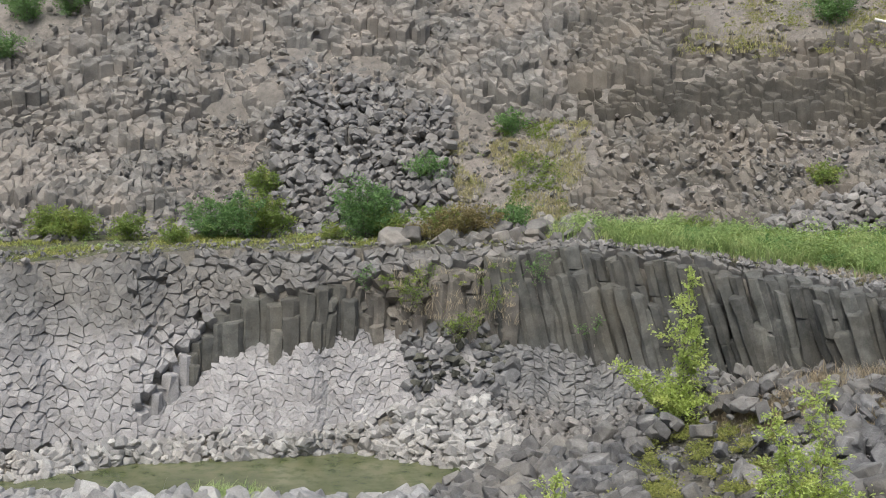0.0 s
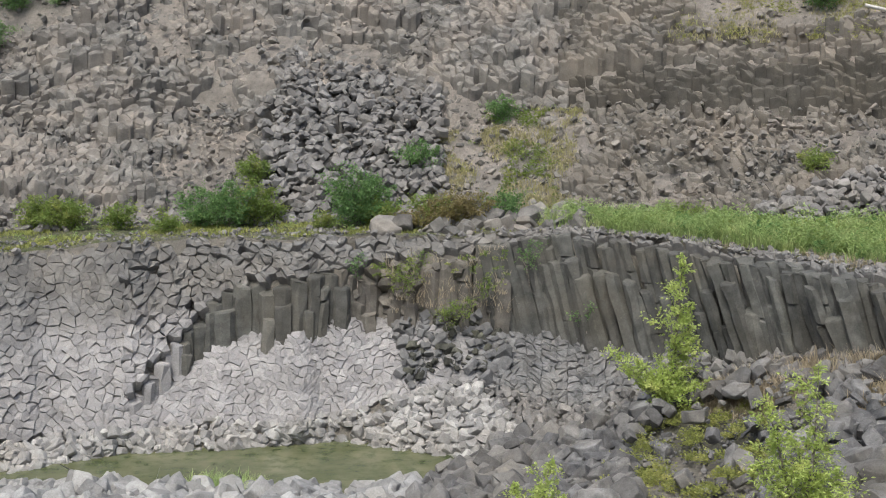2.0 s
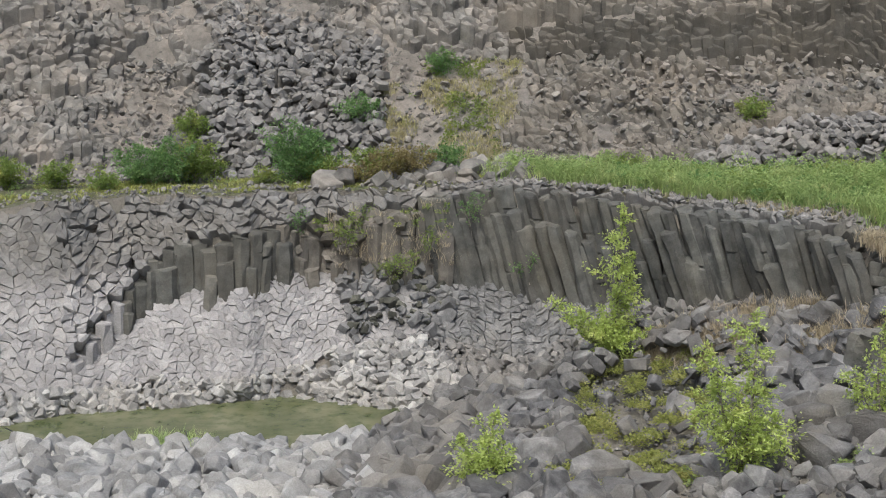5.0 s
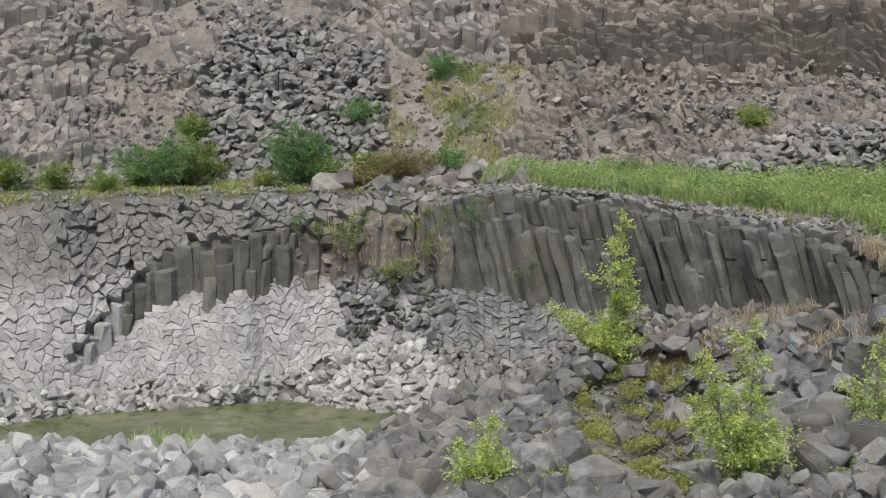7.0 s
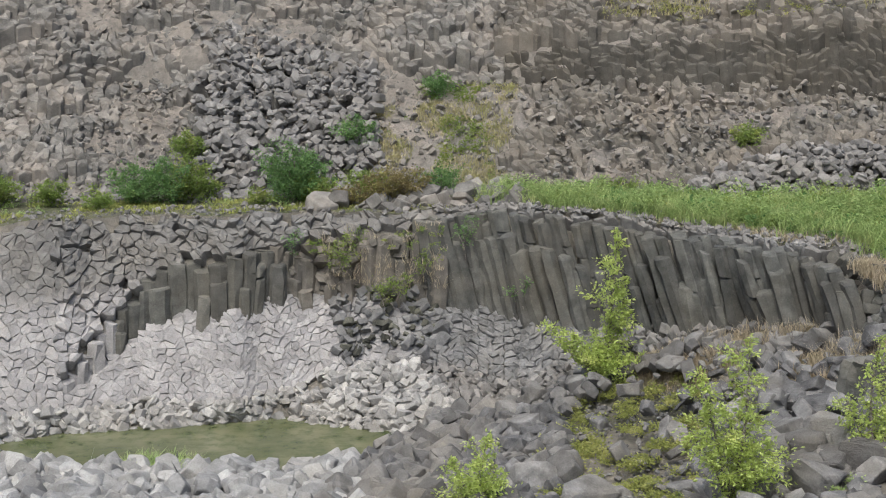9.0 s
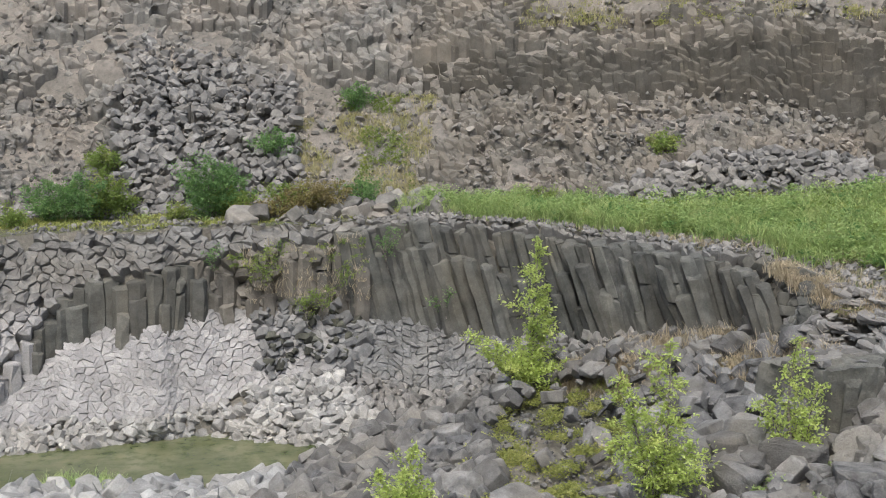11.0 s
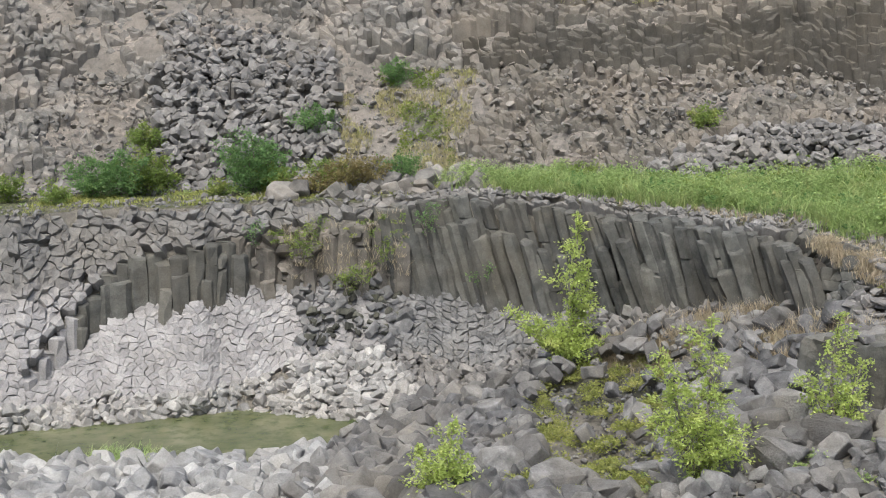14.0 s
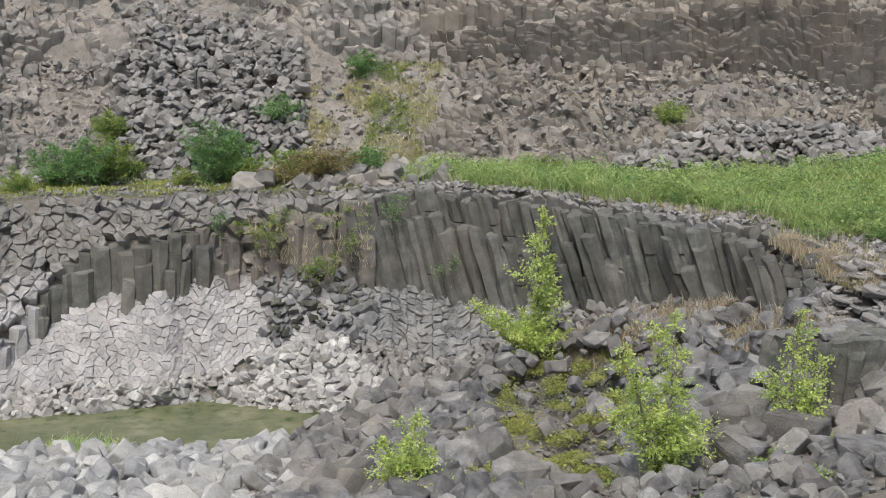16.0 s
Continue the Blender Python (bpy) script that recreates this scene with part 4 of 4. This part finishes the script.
grass("meadow_grass", "lush green grass on the ledge", meadow("rim", "toe", 880, 2000, 0.14, 0.85, 2900, 71, patch=-0.2, size=(.5, 1.9)), GRASS_GREEN, 71, blades=14, tall=.28, wide=.010, bend=.8)
herbs("meadow_herbs", "green leafy herbs filling the ledge meadow", meadow("rim", "toe", 900, 2000, 0.17, 0.9, 2600, 78, size=(.4, 1.7), patch=-0.12), HERB, 78, size=.075, tall=.42)
herbs("meadow_herbs", "taller dark green herbs in clumps on the ledge", meadow("rim", "toe", 950, 2000, 0.2, 0.9, 700, 79, size=(.8, 2.0), patch=0.15), LEAF_WEED, 79, size=.075)
herbs("meadow_clumps", "dark green leafy clumps standing in the meadow", meadow("rim", "toe", 930, 2000, 0.15, 0.95, 280, 90, size=(.7, 1.5)), LEAF_SHRUB, 90, size=.07, leaves=45)
grass("ledge_grass", "short green and yellow grass along the ledge", meadow("rim", "toe", -300, 900, 0.1, 0.8, 2600, 72, patch=-0.02), MOSS, 72, blades=9, tall=.1, wide=.012, bend=.8)
herbs("ledge_herbs", "low green herbs along the ledge", meadow("rim", "toe", -300, 950, 0.25, 1.1, 420, 80, size=(.5, 1.1), patch=0.12), HERB, 80)
grass("slope_grass", "thin green and dry grass on the sandy chute", [k for k in meadow("toe", "shelf", 560, 1000, 0.0, 0.97, 3600, 73, patch=-0.02) if chute(k[0], 12)], GRASS_DRY, 73, blades=9, tall=.16, wide=.009, bend=.9)
herbs("slope_herbs", "green herbs running up the sandy chute", meadow("toe", "shelf", 730, 880, 0.0, 0.95, 420, 81, size=(.4, 1.0), patch=0.05), LEAF_WEED, 81)
grass("dry_grass", "straw-coloured dry grass among the rocks", meadow("shore", "foot", 1150, 1800, -0.2, 1.1, 2600, 74, patch=-0.08), STRAW, 74, blades=12, tall=.26, wide=.006, bend=.7)
herbs("bank_moss", "yellow-green moss and herbs between boulders", [(p + Vector((0, 0, .06)), k) for p, k in meadow("near", "shore", 960, 1420, -0.05, 1.0, 4000, 75, size=(.3, 1.1), patch=0.1, grain=2.1)], MOSS, 75, tall=.24, wide=.2, size=.05, leaves=26)
herbs("cliff_growth", "brown and green growth hanging in the middle of the cliff", [(p + Vector((0, -.32, 0)), k) for p, k in meadow("base", "crest", 560, 800, 0.05, 1.0, 130, 84, size=(.25, .75), patch=0.2)], LEAF_WEED, 84, tall=.2, wide=.14, size=.05)
grass("cliff_straw", "dry brown stalks hanging over the cliff", [(p + Vector((0, -.3, 0)), k) for p, k in meadow("base", "crest", 580, 800, 0.1, 1.05, 45, 85, size=(.4, 1.0))], STRAW, 85, blades=10, tall=.3, wide=.006, bend=1.2)
herbs("front_herbs", "green herbs and low plants on the near bank", meadow("front", "near", 700, 1900, 0.4, 1.0, 500, 86, size=(.5, 1.2), patch=0.15), HERB, 86, tall=.2)
herbs("shoulder_herbs", "yellow-green herbs on the rocky shoulder", meadow("crest", "rim", 1560, 1950, 0.1, 1.0, 260, 87, size=(.5, 1.2), patch=0.0), MOSS, 87, tall=.16)
herbs("top_herbs", "dull green herbs on the upper quarry edge", meadow("brow", "top", 1030, 2000, 0.1, 1.0, 1100, 88, size=(.5, 1.5), patch=0.05), MOSS, 88, tall=.22, wide=.22)
grass("rim_straw", "dry grass on the bare strip along the rim", meadow("rim", "toe", 1150, 1950, 0.02, 0.3, 700, 89, patch=0.0), STRAW, 89, blades=9, tall=.15, wide=.007, bend=.8)
grass("top_grass", "dull green grass on the upper quarry edge", meadow("brow", "top", 1050, 2000, 0.15, 1.0, 2200, 76, patch=0.0), GRASS_DRY, 76, blades=9, tall=.14, wide=.012, bend=.8)
grass("shoulder_grass", "dry and green grass on the rocky shoulder", meadow("crest", "rim", 1540, 2000, 0.1, 1.0, 1500, 77, patch=-0.15), STRAW, 77, blades=14, tall=.22, wide=.007, bend=.7)
grass("pool_grass", "yellow-green sedge at the near waterline", meadow("near", "bank", 215, 345, 0.9, 1.2, 240, 82), HERB, 82, blades=16, tall=.26, wide=.008, bend=.7)

# ---- plants rooted in the cliff ----
for k, (px, f, high) in enumerate(((532, 0.85, .5), (620, 0.45, .7), (640, 0.75, .5), (830, 0.7, .7), (690, 0.0, .5), (720, 0.1, .45), (930, 0.15, .4), (600, 0.6, .5), (760, 0.4, .4))):
    p = between("base", "crest", bearing(px), f) + Vector((0, -0.38, 0))
    sapling("cliff_plant", "green weed rooted in the basalt cliff", p, ((0.1, -.1, high, .35, .03), (-.2, -.1, high * .7, .3, .03), (.05, -.2, -high * .5, .25, .03)), .055, 2, LEAF_WEED if k % 3 else LEAF_SHRUB, BARK, 120 + k, category="weed", gap=.045)

# ---- fallen birch log on the upper edge ----
tv, tf = [], []
tube(tv, tf, [Vector((-.9, 0, 0)), Vector((-.2, .05, .04)), Vector((.5, 0, .02)), Vector((1.1, -.05, .07))], [.05, .048, .042, .03], 10)
tf += [tuple(range(9, -1, -1)), tuple(range(len(tv) - 10, len(tv)))]
log = tagged(new("birch_log", mesh_of("birch_log", tv, tf, BARK_PALE)), "fallen white birch log on the upper edge", "log")
p = on_land(1450, 34.7)
log.matrix_world = Matrix.LocRotScale(p + Vector((0, 0, .12)), Euler((0, .3, -.35)), None)

# ---- bare shrub twigs and a scrap of yellow plastic among the debris ----
rng = random.Random(91)
for k, px in enumerate((1285, 1320, 1365, 1400, 1430)):
    tv, tf = [], []
    for _ in range(7):
        a, h = rng.uniform(0, 6.28), rng.uniform(.3, .8)
        d = Vector((math.cos(a) * .5, math.sin(a) * .5, 1)).normalized()
        tube(tv, tf, [Vector((0, 0, -.05)), d * h * .5 + Vector((rng.gauss(0, .04), 0, 0)), d * h + Vector((rng.gauss(0, .08), 0, -.05))], [.006, .005, .002], 4)
    t = tagged(new("dead_shrub", mesh_of("dead_shrub", tv, tf, BARK)), "bare brown twigs of a dead shrub among rocks", "twigs", kind="stuff")
    t.location = on_land(px, 22.6 - (px - 1285) * .006)
bm = bmesh.new()
bmesh.ops.create_grid(bm, x_segments=6, y_segments=4, size=.5)
for v in bm.verts:
    v.co = Vector((v.co.x * .28, v.co.y * .2, .05 * math.sin(v.co.x * 9) + .04 * math.cos(v.co.y * 7) + .05))
bmesh.ops.solidify(bm, geom=bm.faces, thickness=.006)
me = bpy.data.meshes.new("plastic_scrap")
bm.to_mesh(me)
bm.free()
me.materials.append(FLOWER)
scrap = tagged(new("plastic_scrap", me), "crumpled yellow plastic scrap among dark stones", "litter")
scrap.matrix_world = Matrix.LocRotScale(on_land(1352, 20.3) + Vector((0, 0, .22)), Euler((.9, .2, .5)), None)
